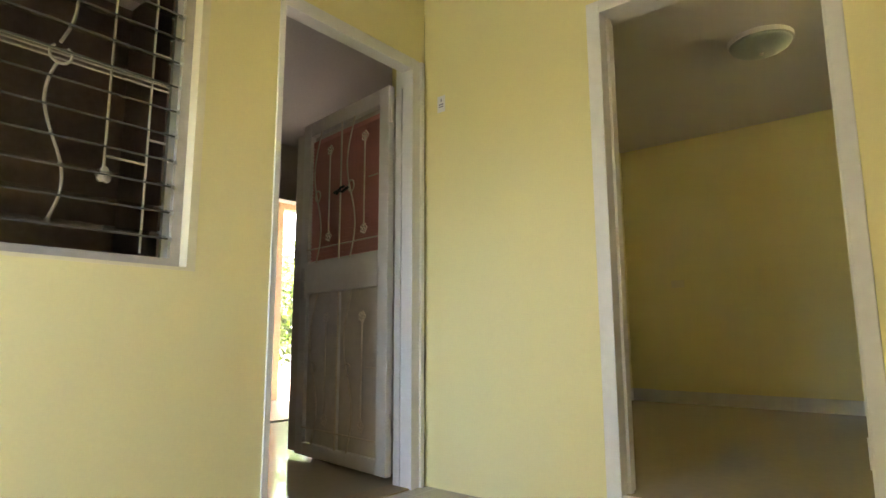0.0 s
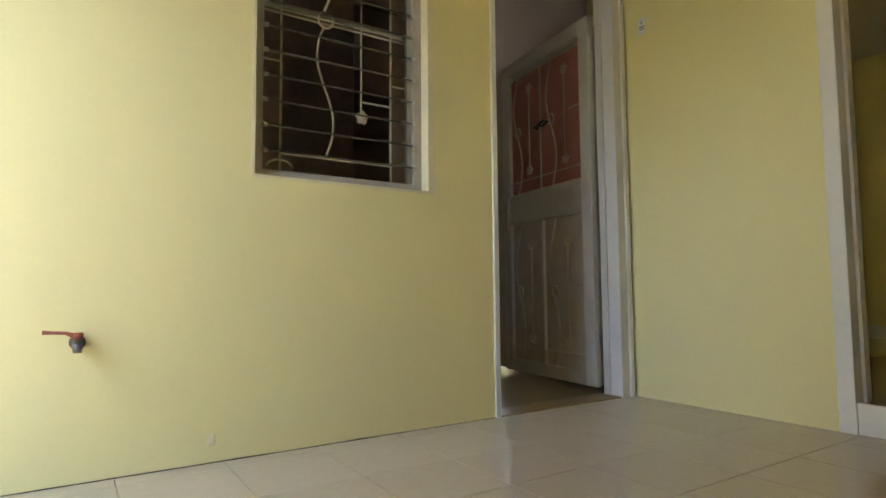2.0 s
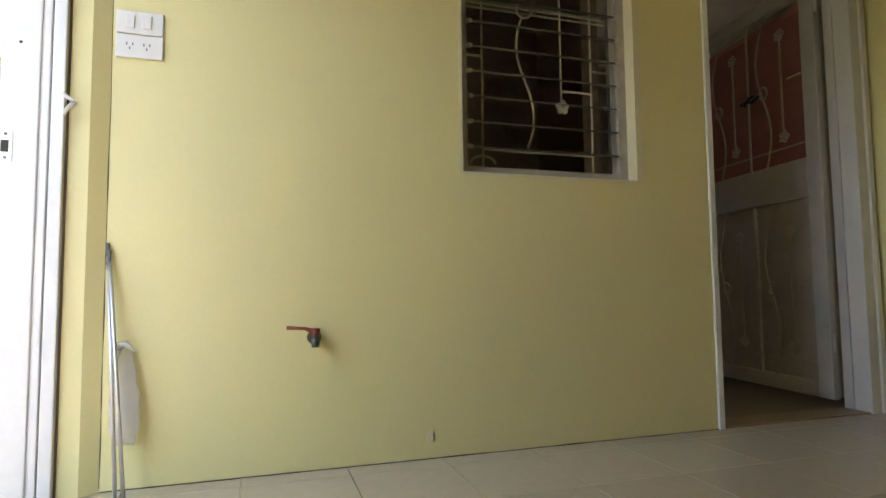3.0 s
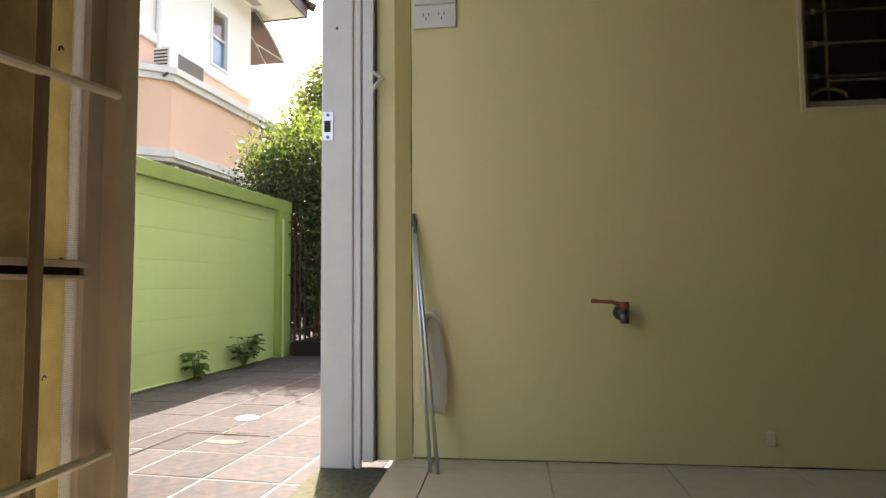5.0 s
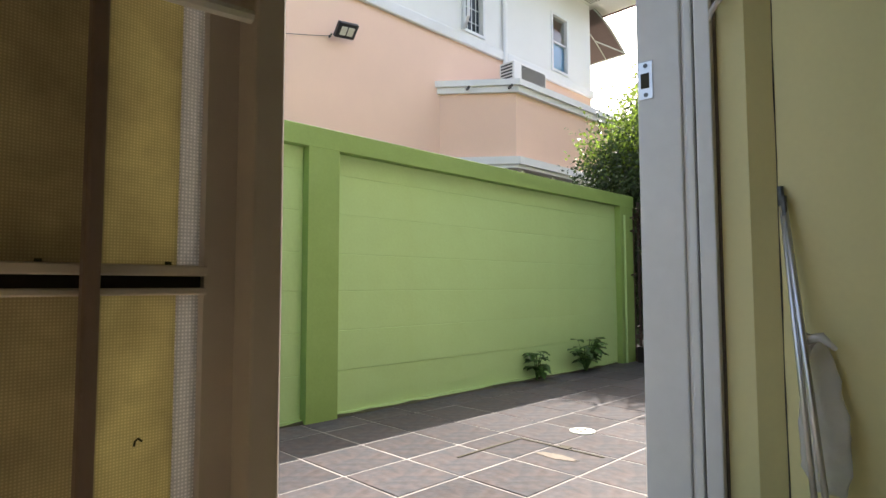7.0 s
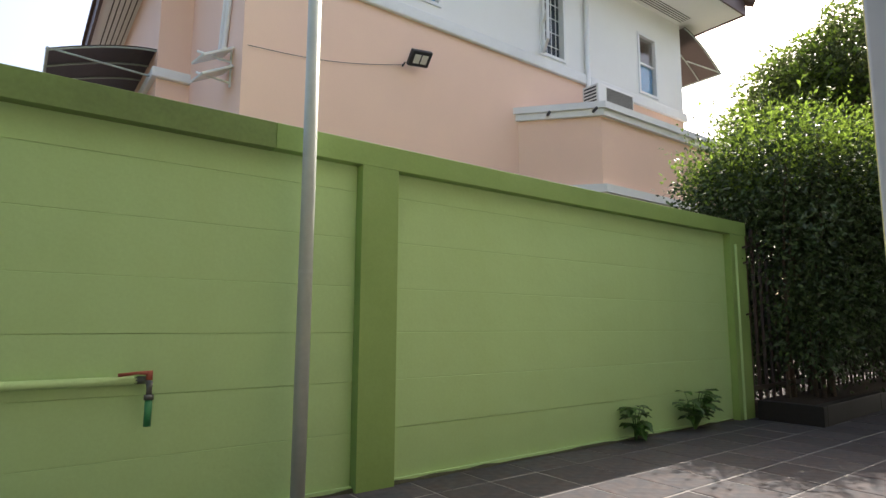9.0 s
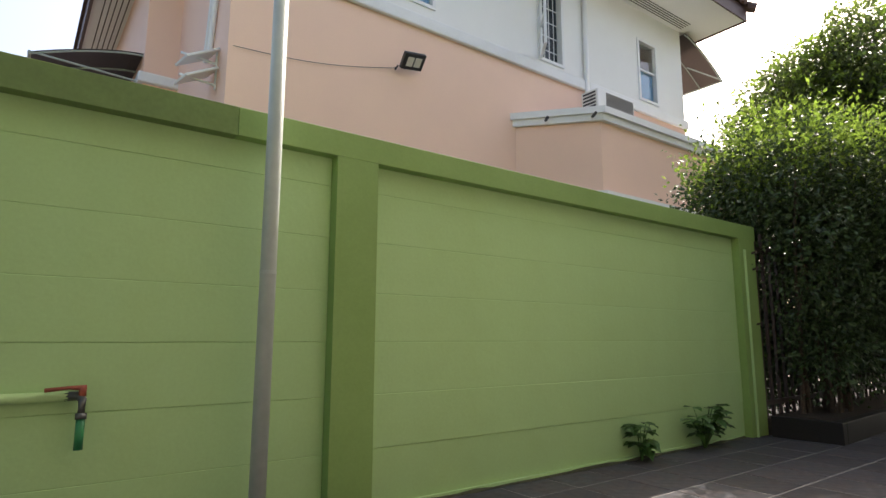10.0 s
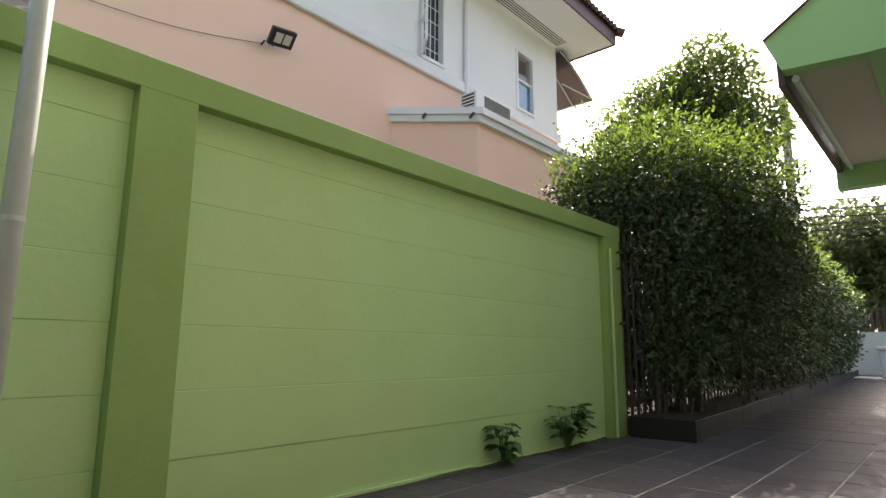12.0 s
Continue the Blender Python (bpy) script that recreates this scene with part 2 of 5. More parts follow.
# ---- building blocks ----
def box(bm, x0, x1, y0, y1, z0, z1):
    v = [bm.verts.new((x, y, z)) for x in (x0, x1) for y in (y0, y1) for z in (z0, z1)]
    for q in ((0, 1, 3, 2), (4, 6, 7, 5), (0, 4, 5, 1), (2, 3, 7, 6), (0, 2, 6, 4), (1, 5, 7, 3)):
        bm.faces.new([v[i] for i in q])
    return v


def boxes(*args):
    bm = bmesh.new()
    for a in args:
        box(bm, *a)
    return bm


def soft_box(x0, x1, y0, y1, z0, z1, r=0.004, seg=2):
    bm = boxes((x0, x1, y0, y1, z0, z1))
    bmesh.ops.bevel(bm, geom=bm.edges[:], offset=r, segments=seg, affect="EDGES", profile=0.5)
    return bm


def tube(bm, points, r, seg=8, closed=False):
    pts = [Vector(p) for p in points]
    rings = []
    n = len(pts)
    rad = r if isinstance(r, (list, tuple)) else [r] * n
    for i, p in enumerate(pts):
        d = (pts[(i + 1) % n] - pts[i - 1]) if closed else (pts[min(i + 1, n - 1)] - pts[max(i - 1, 0)])
        d.normalize()
        a = d.cross(Vector((0, 0, 1)) if abs(d.z) < 0.9 else Vector((1, 0, 0))).normalized()
        b = d.cross(a).normalized()
        rings.append([bm.verts.new(p + (a * math.cos(k * 2 * math.pi / seg) + b * math.sin(k * 2 * math.pi / seg)) * rad[i]) for k in range(seg)])
    last = n if closed else n - 1
    for i in range(last):
        r0, r1 = rings[i], rings[(i + 1) % n]
        for k in range(seg):
            bm.faces.new((r0[k], r0[(k + 1) % seg], r1[(k + 1) % seg], r1[k]))
    if not closed:
        bm.faces.new(rings[0][::-1])
        bm.faces.new(rings[-1])


def tubes(*runs):
    bm = bmesh.new()
    for pts, r, *seg in runs:
        tube(bm, pts, r, *(seg or (8,)))
    return bm


def disc(bm, c, r, h, seg=24, axis="z"):
    e = {"z": Vector((0, 0, h)), "x": Vector((h, 0, 0)), "y": Vector((0, h, 0))}[axis]
    tube(bm, [Vector(c), Vector(c) + e], r, seg)


def prism(bm, outline, z0, z1):
    lo = [bm.verts.new((x, y, z0)) for x, y in outline]
    hi = [bm.verts.new((x, y, z1)) for x, y in outline]
    n = len(outline)
    bm.faces.new(lo[::-1])
    bm.faces.new(hi)
    for i in range(n):
        bm.faces.new((lo[i], lo[(i + 1) % n], hi[(i + 1) % n], hi[i]))


def mesh_of(name, bm, mat, smooth=False):
    bmesh.ops.recalc_face_normals(bm, faces=bm.faces[:])
    me = bpy.data.meshes.new(name)
    bm.to_mesh(me)
    bm.free()
    me.materials.append(mat)
    if smooth:
        for p in me.polygons:
            p.use_smooth = True
    return me


def part(name, bm, mat, parent, label="", smooth=False):
    ob = new(name, mesh_of(name, bm, mat, smooth))
    ob.parent = parent
    if label:
        ob["label"] = label
    return ob


def piece(name, me, parent, m):
    ob = new(name, me)
    ob.parent = parent
    ob.matrix_basis = m
    return ob


def solid(name, bm, mat, label, category, kind="", group="", m=None, smooth=False):
    ob = tagged(new(name, mesh_of(name, bm, mat, smooth)), label, category, group, kind)
    if m is not None:
        ob.matrix_basis = m
    return ob


def thing(name, label, category, group="", kind="", m=None):
    ob = tagged(new(name), label, category, group, kind)
    ob.empty_display_size = 0.1
    if m is not None:
        ob.matrix_basis = m
    return ob


def wave(y0, z0, z1, amp, turns, x, steps=20, phase=0.0):
    return [(x, y0 + amp * math.sin(phase + turns * 2 * math.pi * i / steps), z0 + (z1 - z0) * i / steps) for i in range(steps + 1)]


def flower(bm, x, y, z, r):
    for k in range(6):
        a = k * math.pi / 3
        cy, cz = y + r * 0.62 * math.cos(a), z + r * 0.62 * math.sin(a)
        ring = [(x, cy + r * 0.36 * math.cos(b * math.pi / 4), cz + r * 0.36 * math.sin(b * math.pi / 4)) for b in range(8)]
        tube(bm, ring, r * 0.16, 6, True)


# ---- the utility room ----
WX, NY, SY, EX, TOP = -1.87, 2.08, -1.02, 1.45, 2.6
wall_west = solid("wall_west", boxes(
    (WX - 0.13, WX, -1.278, 0.083, 0.0, TOP), (WX - 0.13, WX, 0.083, 0.845, 0.0, 0.963), (WX - 0.13, WX, 0.083, 0.845, 2.08, TOP),
    (WX - 0.13, WX, 0.845, 1.152, 0.0, TOP), (WX - 0.13, WX, 1.152, 2.06, 2.21, TOP), (WX - 0.13, WX, 2.06, 2.21, 0.0, TOP)),
    YELLOW, "smooth yellow painted plaster wall with window and door openings", "wall", "structure")
wall_north = solid("wall_north", boxes(
    (WX, -0.905, NY, NY + 0.13, 0.0, TOP), (-0.905, 0.012, NY, NY + 0.13, 2.19, TOP), (0.012, EX, NY, NY + 0.13, 0.0, TOP)),
    YELLOW, "smooth yellow painted plaster wall with an open doorway", "wall", "structure")
wall_east = solid("wall_east", boxes((EX, EX + 0.13, -1.3, NY + 0.13, 0.0, TOP)), YELLOW, "plain yellow painted plaster wall", "wall", "structure")
wall_south = solid("wall_south", boxes(
    (-1.84, 0.09, -1.26, SY, 2.16, TOP), (0.09, EX, -1.26, SY, 0.0, TOP)),
    YELLOW, "yellow painted plaster wall with the doorway to the yard", "wall", "structure")
bm = bmesh.new()
prism(bm, [(WX, -1.008), (WX, -1.266), (-1.84, -1.266), (-1.84, -1.052)], 0.0, TOP)
wall_return = solid("wall_return", bm, YELLOW, "narrow splayed yellow plaster return beside the yard door", "wall", "structure")
ceiling = solid("ceiling", boxes((-2.0, EX + 0.13, -1.3, NY + 0.13, TOP, TOP + 0.12)), CEILING, "plain white painted ceiling of the utility room", "ceiling", "structure")
floor = solid("floor", boxes((-2.0, EX, -1.06, NY, -0.28, -0.006)), GROUT_IN, "cream glazed ceramic tiles with thin dark joints", "floor", "structure")

# raised room to the north
rx0, rx1, ry1, rz = -2.15, 1.2, 5.45, 0.115
wall_far = solid("wall_far", boxes((rx0 - 0.1, rx1 + 0.1, ry1, ry1 + 0.1, 0.0, TOP)), YELLOW, "yellow painted back wall of the unlit raised room", "wall", "structure")
wall_side = solid("wall_side", boxes((rx0 - 0.1, rx0, NY + 0.13, ry1, 0.0, TOP), (rx0, WX - 0.13, NY + 0.11, NY + 0.21, 0.0, TOP)), YELLOW, "yellow painted side wall of the unlit raised room", "wall", "structure")
# high slot in this unseen wall is added to brighten the raised room
wall_side_east = solid("wall_side_east", boxes((rx1, rx1 + 0.1, NY + 0.13, 3.35, 0.0, TOP), (rx1, rx1 + 0.1, 4.05, ry1, 0.0, TOP), (rx1, rx1 + 0.1, 3.35, 4.05, 0.0, 2.15), (rx1, rx1 + 0.1, 3.35, 4.05, 2.3, TOP)), YELLOW, "yellow painted side wall of the raised room with an added light slot", "wall", "structure")
# unseen reflector: its sunlit yellow side throws warm light through the slot
bounce_wall = solid("wall_bounce", boxes((1.95, 2.08, 2.3, 5.6, -0.4, 3.3)), YELLOW, "unseen yellow wall added to bounce warm light into the raised room", "wall", "structure")
ceiling_raised = solid("ceiling_raised", boxes((rx0 - 0.1, rx1 + 0.1, NY + 0.13, ry1 + 0.1, TOP, TOP + 0.1)), CEILING, "plain white ceiling over the raised room", "ceiling", "structure")
floor_raised = solid("floor_raised", boxes((rx0, rx1, NY + 0.13, ry1, -0.1, rz), (-0.842, -0.036, NY + 0.02, NY + 0.13, 0.0, rz)), TILE, "dim beige glossy floor of the raised room", "floor", "structure")
step = solid("step", soft_box(-0.842, -0.036, NY + 0.004, NY + 0.02, 0.0, rz + 0.004, 0.003), WHITE_WOOD, "low white painted step under the doorway", "step", "structure")
skirting = solid("baseboard", boxes((rx0, -1.924, ry1 - 0.014, ry1, rz, rz + 0.115), (-1.920, rx1, ry1 - 0.014, ry1, rz, rz + 0.11), (rx0, rx0 + 0.014, NY + 0.3, ry1 - 0.018, rz, rz + 0.115)), WHITE_WOOD, "off-white painted skirting board", "baseboard", "structure")

door_frame_n = thing("door_1", "white painted wooden door frame without a leaf", "door frame", kind="structure")
part("jamb", soft_box(-0.905, -0.842, NY - 0.005, NY + 0.14, 0.0, 2.19, 0.004), WHITE_WOOD, door_frame_n)
part("jamb", soft_box(-0.036, 0.016, NY - 0.005, NY + 0.14, 0.0, 2.19, 0.004), WHITE_WOOD, door_frame_n)
part("door_head", soft_box(-0.842, -0.036, NY - 0.005, NY + 0.14, 2.13, 2.19, 0.004), WHITE_WOOD, door_frame_n)
part("door_stop", boxes((-0.842, -0.830, NY + 0.06, NY + 0.09, rz, 2.13), (-0.048, -0.036, NY + 0.06, NY + 0.09, rz, 2.13)), WHITE_WOOD, door_frame_n)
part("strike_plate", boxes((-0.039, -0.0345, NY + 0.02, NY + 0.045, 1.05, 1.17)), STEEL, door_frame_n, "steel strike plate")
part("hinge", tubes(([(-0.05, NY + 0.13, 0.3), (-0.05, NY + 0.13, 0.4)], 0.008)), STEEL, door_frame_n)

# ceiling lamp in the raised room
lamp = thing("ceiling_lamp", "round frosted glass ceiling lamp, switched off", "ceiling lamp", m=pose(-0.52, 3.79, TOP))
bm = bmesh.new()
tube(bm, [(0, 0, -0.001), (0, 0, -0.03)], 0.19, 32)
part("rim", bm, PLASTIC, lamp)
bm = bmesh.new()
tube(bm, [(0, 0, -0.03), (0, 0, -0.05), (0, 0, -0.07), (0, 0, -0.085), (0, 0, -0.092)], [0.18, 0.17, 0.14, 0.09, 0.02], 32)
part("shade", bm, LAMP_GLASS, lamp, "greenish frosted glass bowl", True)
part("knob", tubes(([(0, 0, -0.09), (0, 0, -0.105)], 0.012)), STEEL, lamp)
mark = solid("wall_patch", soft_box(-1.72, -1.60, ry1 - 0.004, ry1 - 0.001, 1.18, 1.25, 0.001), REVEAL_PAINT, "cream blank plate on the yellow back wall", "wall plate")

# ---- west window with louvres and grille ----
window = thing("window_1", "white framed louvre window with open glass blades", "window", kind="structure")
y0, y1, z0, z1 = 0.083, 0.825, 0.963, 2.08
part("reveal", boxes((-1.995, WX + 0.002, y1 - 0.012, y1 + 0.020, z0, z1), (-1.995, WX + 0.002, y0, y0 + 0.012, z0, z1), (-1.995, WX + 0.002, y0 + 0.012, y1 - 0.012, z0, z0 + 0.012), (-1.995, WX + 0.002, y0 + 0.012, y1 - 0.012, z1 - 0.012, z1)), REVEAL_PAINT, window, "cream white painted reveal")
part("window_frame", boxes((-1.985, -1.925, y0 + 0.012, y0 + 0.048, z0 + 0.012, z1 - 0.012), (-1.985, -1.925, y1 - 0.048, y1 - 0.012, z0 + 0.012, z1 - 0.012), (-1.985, -1.925, y0 + 0.048, y1 - 0.048, z0 + 0.012, z0 + 0.045), (-1.985, -1.925, y0 + 0.048, y1 - 0.048, z1 - 0.045, z1 - 0.012)), FRAME_GREY, window)
part("side_channel", boxes((-1.965, -1.945, y0 + 0.048, y0 + 0.058, z0 + 0.045, z1 - 0.045), (-1.965, -1.945, y1 - 0.072, y1 - 0.048, z0 + 0.045, z1 - 0.045)), ALU, window, "aluminium louvre channel")
blade_bm = boxes((-0.048, 0.048, -(y1 - y0) / 2 + 0.062, (y1 - y0) / 2 - 0.062, -0.0025, 0.0025))
bmesh.ops.bevel(blade_bm, geom=blade_bm.edges[:], offset=0.001, segments=1, affect="EDGES")
blade = mesh_of("louvre_blade", blade_bm, GLASS)
edge_me = mesh_of("blade_edge", boxes((0.045, 0.0495, -(y1 - y0) / 2 + 0.058, (y1 - y0) / 2 - 0.058, -0.0034, 0.0026)), BLADE_EDGE)
clip_me = mesh_of("blade_clip", boxes((-0.05, 0.055, -0.006, 0.006, -0.007, 0.007)), ALU)
for i in range(10):
    m = pose(-1.955, (y0 + y1) / 2, 1.092 + 0.0945 * i, 0, 20, 0)
    b = piece("louvre_blade", blade, window, m)
    b.visible_shadow = False
    piece("blade_edge", edge_me, window, m)
    for side in (-1, 1):
        piece("blade_clip", clip_me, window, m @ pose(0, side * ((y1 - y0) / 2 - 0.060), 0))

grille = thing("window_grille", "cream painted iron grille with flowers and wavy bars", "window grille", m=pose(0.0, -0.019, 0.009))
gx = -2.006
for z, r in ((1.643, 0.004), (1.661, 0.004)):
    part("frame_bar", tubes(([(gx, 0.10, z), (gx, 0.81, z)], r)), GRILLE_IRON, grille)
for y in (0.245, 0.585, 0.725):
    part("upright", tubes(([(gx, y, 1.30 if y == 0.585 else 1.02), (gx, y, 2.06)], 0.0047)), GRILLE_IRON, grille)
part("frame_bar", tubes(([(gx, 0.245, 1.085), (gx, 0.725, 1.085)], 0.0045)), GRILLE_IRON, grille)
part("wavy_bar", tubes((wave(0.428, 1.085, 1.625, 0.036, 0.954, gx, 24, 0.0), 0.0052)), GRILLE_IRON, grille)
part("wavy_bar", tubes((wave(0.422, 1.70, 2.06, 0.040, 0.6, gx, 16), 0.0052)), GRILLE_IRON, grille)
bm = bmesh.new()
tube(bm, [(gx + 0.01, 0.424 + 0.033 * math.cos(a * math.pi / 10), 1.656 + 0.033 * math.sin(a * math.pi / 10)) for a in range(-13, 4)], 0.005, 6)
part("ring", bm, GRILLE_IRON, grille)
for ya, yb, z in ((0.585, 0.725, 1.345), (0.725, 0.81, 1.44), (0.725, 0.81, 1.78)):
    part("cross_bar", tubes(([(gx, ya, z), (gx, yb, z)], 0.005)), GRILLE_IRON, grille)
for z in (1.45,):
    part("side_bar", tubes(([(gx, 0.10, z), (gx, 0.245, z)], 0.005)), GRILLE_IRON, grille)
part("foot_loop", tubes(([(gx, 0.245 + 0.05 * math.cos(a * math.pi / 8), 1.03 + 0.03 * math.sin(a * math.pi / 8)) for a in range(9)], 0.005)), GRILLE_IRON, grille)
bm = bmesh.new()
for k in range(5):
    a = 0.3 + k * 2 * math.pi / 5
    disc(bm, (gx + 0.004 * (k % 2), 0.585 + 0.017 * math.cos(a), 1.275 + 0.017 * math.sin(a)), 0.0125, 0.012, 12, "x")
tube(bm, [(gx + 0.014, 0.585 + 0.009 * math.cos(a * math.pi / 5), 1.275 + 0.009 * math.sin(a * math.pi / 5)) for a in range(10)], 0.003, 6, True)
part("flower", bm, GRILLE_IRON, grille, "cast iron flower")

# ---- inner door (west wall) ----
door_2 = thing("door_2", "white painted wooden door frame with stepped mouldings", "door frame", kind="structure")
part("jamb", boxes((-2.0, WX + 0.008, 1.992, 2.06, 0.0, 2.21), (-1.93, WX + 0.014, 1.972, 1.992, 0.0, 2.21), (-1.90, WX + 0.020, 2.035, 2.06, 0.0, 2.21), (-1.965, -1.950, 1.984, 1.992, 0, 2.07)), WHITE_WOOD, door_2)
part("jamb", boxes((-2.0, WX + 0.010, 1.152, 1.176, 0.0, 2.21)), WHITE_WOOD, door_2)
part("door_head", boxes((-1.935, WX + 0.012, 1.176, 1.972, 2.15, 2.21)), WHITE_WOOD, door_2)
part("threshold", boxes((-2.0, WX + 0.004, 1.176, 1.972, -0.004, 0.006)), OCHRE_WOOD, door_2, "worn wooden threshold strip")

leaf = thing("screen_door", "half-open grey-white screen door with flower grille and pink blind", "door", m=pose(-2.030, 1.990, 0.03, 0, 0, -6.5))
LW, LH = 0.90, 2.08                      # the leaf runs along its own -x
part("stile", soft_box(-0.085, 0.0, -0.02, 0.02, 0.0, LH, 0.004), WHITE_WOOD, leaf)
part("stile", soft_box(-LW, -LW + 0.085, -0.02, 0.02, 0.0, LH, 0.004), WHITE_WOOD, leaf)
part("rail", soft_box(-LW + 0.085, -0.085, -0.02, 0.02, 0.0, 0.075, 0.004), WHITE_WOOD, leaf)
part("rail", soft_box(-LW + 0.085, -0.085, -0.02, 0.02, LH - 0.09, LH, 0.004), WHITE_WOOD, leaf)
part("rail", soft_box(-LW + 0.085, -0.085, -0.02, 0.02, 0.97, 1.165, 0.004), WHITE_WOOD, leaf)
part("lower_panel", boxes((-LW + 0.085, -0.085, 0.004, 0.012, 0.075, 0.96)), GREY_WHITE, leaf, "greyish lower panel behind the grille")
part("panel_bead", boxes((-0.48, -0.46, -0.012, 0.004, 0.075, 0.96)), WHITE_WOOD, leaf)
slat_me = mesh_of("blind_slat", boxes((-(LW - 0.175) / 2, (LW - 0.175) / 2, -0.001, 0.001, -0.0115, 0.0115)), PINK)
blind = part("blind", boxes((-LW + 0.085, -0.085, 0.004, 0.018, 1.925, 1.955)), PINK, leaf, "pink venetian blind")
for i in range(34):
    piece("blind_slat", slat_me, blind, pose(-(LW - 0.085 + 0.085) / 2, 0.006, 1.162 + 0.0228 * i, 28, 0, 0))
def door_grille(zb, zt, name):
    bm = bmesh.new()
    yy = -0.026
    for x0 in (-0.70, -0.34):
        n = 24
        tube(bm, [(x0 + 0.045 * math.sin(2.2 * math.pi * i / n), yy, zb + (zt - zb) * i / n) for i in range(n + 1)], 0.005, 6)
        x2 = x0 + 0.13
        tube(bm, [(x2, yy, zb + 0.15), (x2, yy, zt - 0.15)], 0.005, 6)
        for z in (zb + 0.15, zt - 0.15):
            for k in range(5):
                a = k * 2 * math.pi / 5
                tube(bm, [(x2 + 0.02 * math.cos(a) + 0.011 * math.cos(b * math.pi / 3), yy, z + 0.02 * math.sin(a) + 0.011 * math.sin(b * math.pi / 3)) for b in range(6)], 0.004, 5, True)
        tube(bm, [(x0 + 0.028 * math.cos(a * math.pi / 6), yy, (zb + zt) / 2 + 0.035 * math.sin(a * math.pi / 6)) for a in range(12)], 0.005, 6, True)
    tube(bm, [(-0.452, yy, zb), (-0.446, yy, zt)], 0.006, 6)
    tube(bm, [(-LW + 0.085, yy, zb + 0.09), (-0.085, yy, zb + 0.09)], 0.004, 6)
    tube(bm, [(-0.17, yy, (zb + zt) / 2 + 0.02), (-0.085, yy, (zb + zt) / 2 + 0.02)], 0.004, 6)
    part(name, bm, GRILLE_IRON, leaf, "cream iron grille with flowers")
door_grille(1.15, LH - 0.09, "grille")
door_grille(0.075, 0.96, "grille")
part("latch_string", tubes(([(-0.50, -0.035, 1.555), (-0.45, -0.04, 1.56), (-0.41, -0.04, 1.545), (-0.36, -0.035, 1.565)], 0.009, 6), ([(-0.47, -0.04, 1.54), (-0.42, -0.045, 1.57), (-0.39, -0.04, 1.575)], 0.008, 6)), DARK_PLASTIC, leaf, "black cord knotted round the grille")
handle = part("handle_plate", soft_box(-LW + 0.025, -LW + 0.06, -0.027, -0.02, 0.93, 1.13, 0.003), STEEL, leaf, "steel handle plate")
part("lever", tubes(([(-LW + 0.043, -0.027, 1.05), (-LW + 0.043, -0.06, 1.05), (-LW + 0.125, -0.062, 1.05)], 0.009)), STEEL, handle)
for z in (0.22, 1.86):
    part("hinge", tubes(([(0.012, -0.012, z), (0.012, -0.012, z + 0.09)], 0.009)), WHITE_WOOD, leaf)
solid_leaf = thing("wooden_door", "grey painted wooden door standing open behind the screen door", "door", m=pose(-2.07, 2.075, 0.03, 0, 0, -3.5))
part("door_panel", soft_box(-0.99, 0.0, -0.018, 0.018, 0.0, 2.05, 0.004), GREY_WHITE, solid_leaf)
part("lock_plate", boxes((-0.965, -0.935, -0.022, -0.018, 1.16, 1.28)), STEEL, solid_leaf)

# ---- rooms behind the inner door ----
kx0, ky0, ky1 = -4.3, -0.9, 4.9
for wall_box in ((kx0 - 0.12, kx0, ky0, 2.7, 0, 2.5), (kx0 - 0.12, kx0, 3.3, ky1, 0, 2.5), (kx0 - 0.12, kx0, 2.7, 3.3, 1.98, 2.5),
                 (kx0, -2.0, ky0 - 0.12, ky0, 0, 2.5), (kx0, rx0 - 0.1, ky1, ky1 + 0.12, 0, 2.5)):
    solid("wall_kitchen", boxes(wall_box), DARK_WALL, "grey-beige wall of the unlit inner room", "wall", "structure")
# made-up partition: blocks the porch light and backs the window with dark brown
partition = solid("partition", boxes((-3.05, -2.55, 1.0, 1.1, 0, 2.5), (-3.15, -3.05, ky0, 1.1, 0, 2.5)), DARK_BACKING, "dark brown partition added to keep the room behind the window dim", "partition", "structure")
kitchen_floor = solid("floor_kitchen", boxes((kx0, -2.0, ky0, ky1, -0.1, -0.002)), TILE, "glossy beige floor of the inner room", "floor", "structure")
kitchen_ceiling = solid("ceiling_kitchen", boxes((kx0 - 0.12, -2.0, ky0 - 0.12, ky1 + 0.12, 2.5, 2.6)), DIM_CEILING, "ceiling of the inner room coloured dim grey", "ceiling", "structure")
porch_wall = solid("wall_porch", boxes((-5.9, kx0 - 0.12, 6.3, 6.42, -0.05, 2.5), (-5.9, kx0 - 0.12, 0.9, 1.02, -0.05, 2.5), (-6.0, -5.9, 0.9, 3.86, 0, 2.5), (-6.0, -5.9, 3.86, 6.42, 2.38, 2.5)), CEILING, "pale wall of the front room", "wall", "structure")
porch_floor = solid("floor_porch", boxes((-9.5, kx0 - 0.12, 0.9, 6.42, -0.1, -0.003)), TILE, "bright glossy floor of the front room", "floor", "structure")
porch_ceiling = solid("ceiling_porch", boxes((-6.0, kx0 - 0.12, 0.9, 6.42, 2.5, 2.6)), CEILING, "white ceiling of the front room", "ceiling", "structure")
wood_frame = thing("door_3", "ochre varnished wooden door frame of the front entrance", "door frame", kind="structure")
part("jamb", soft_box(-6.0, -5.86, 3.86, 3.96, 0, 2.38, 0.005), OCHRE_WOOD, wood_frame)
part("jamb", soft_box(-6.0, -5.86, 6.2, 6.3, 0, 2.38, 0.005), OCHRE_WOOD, wood_frame)
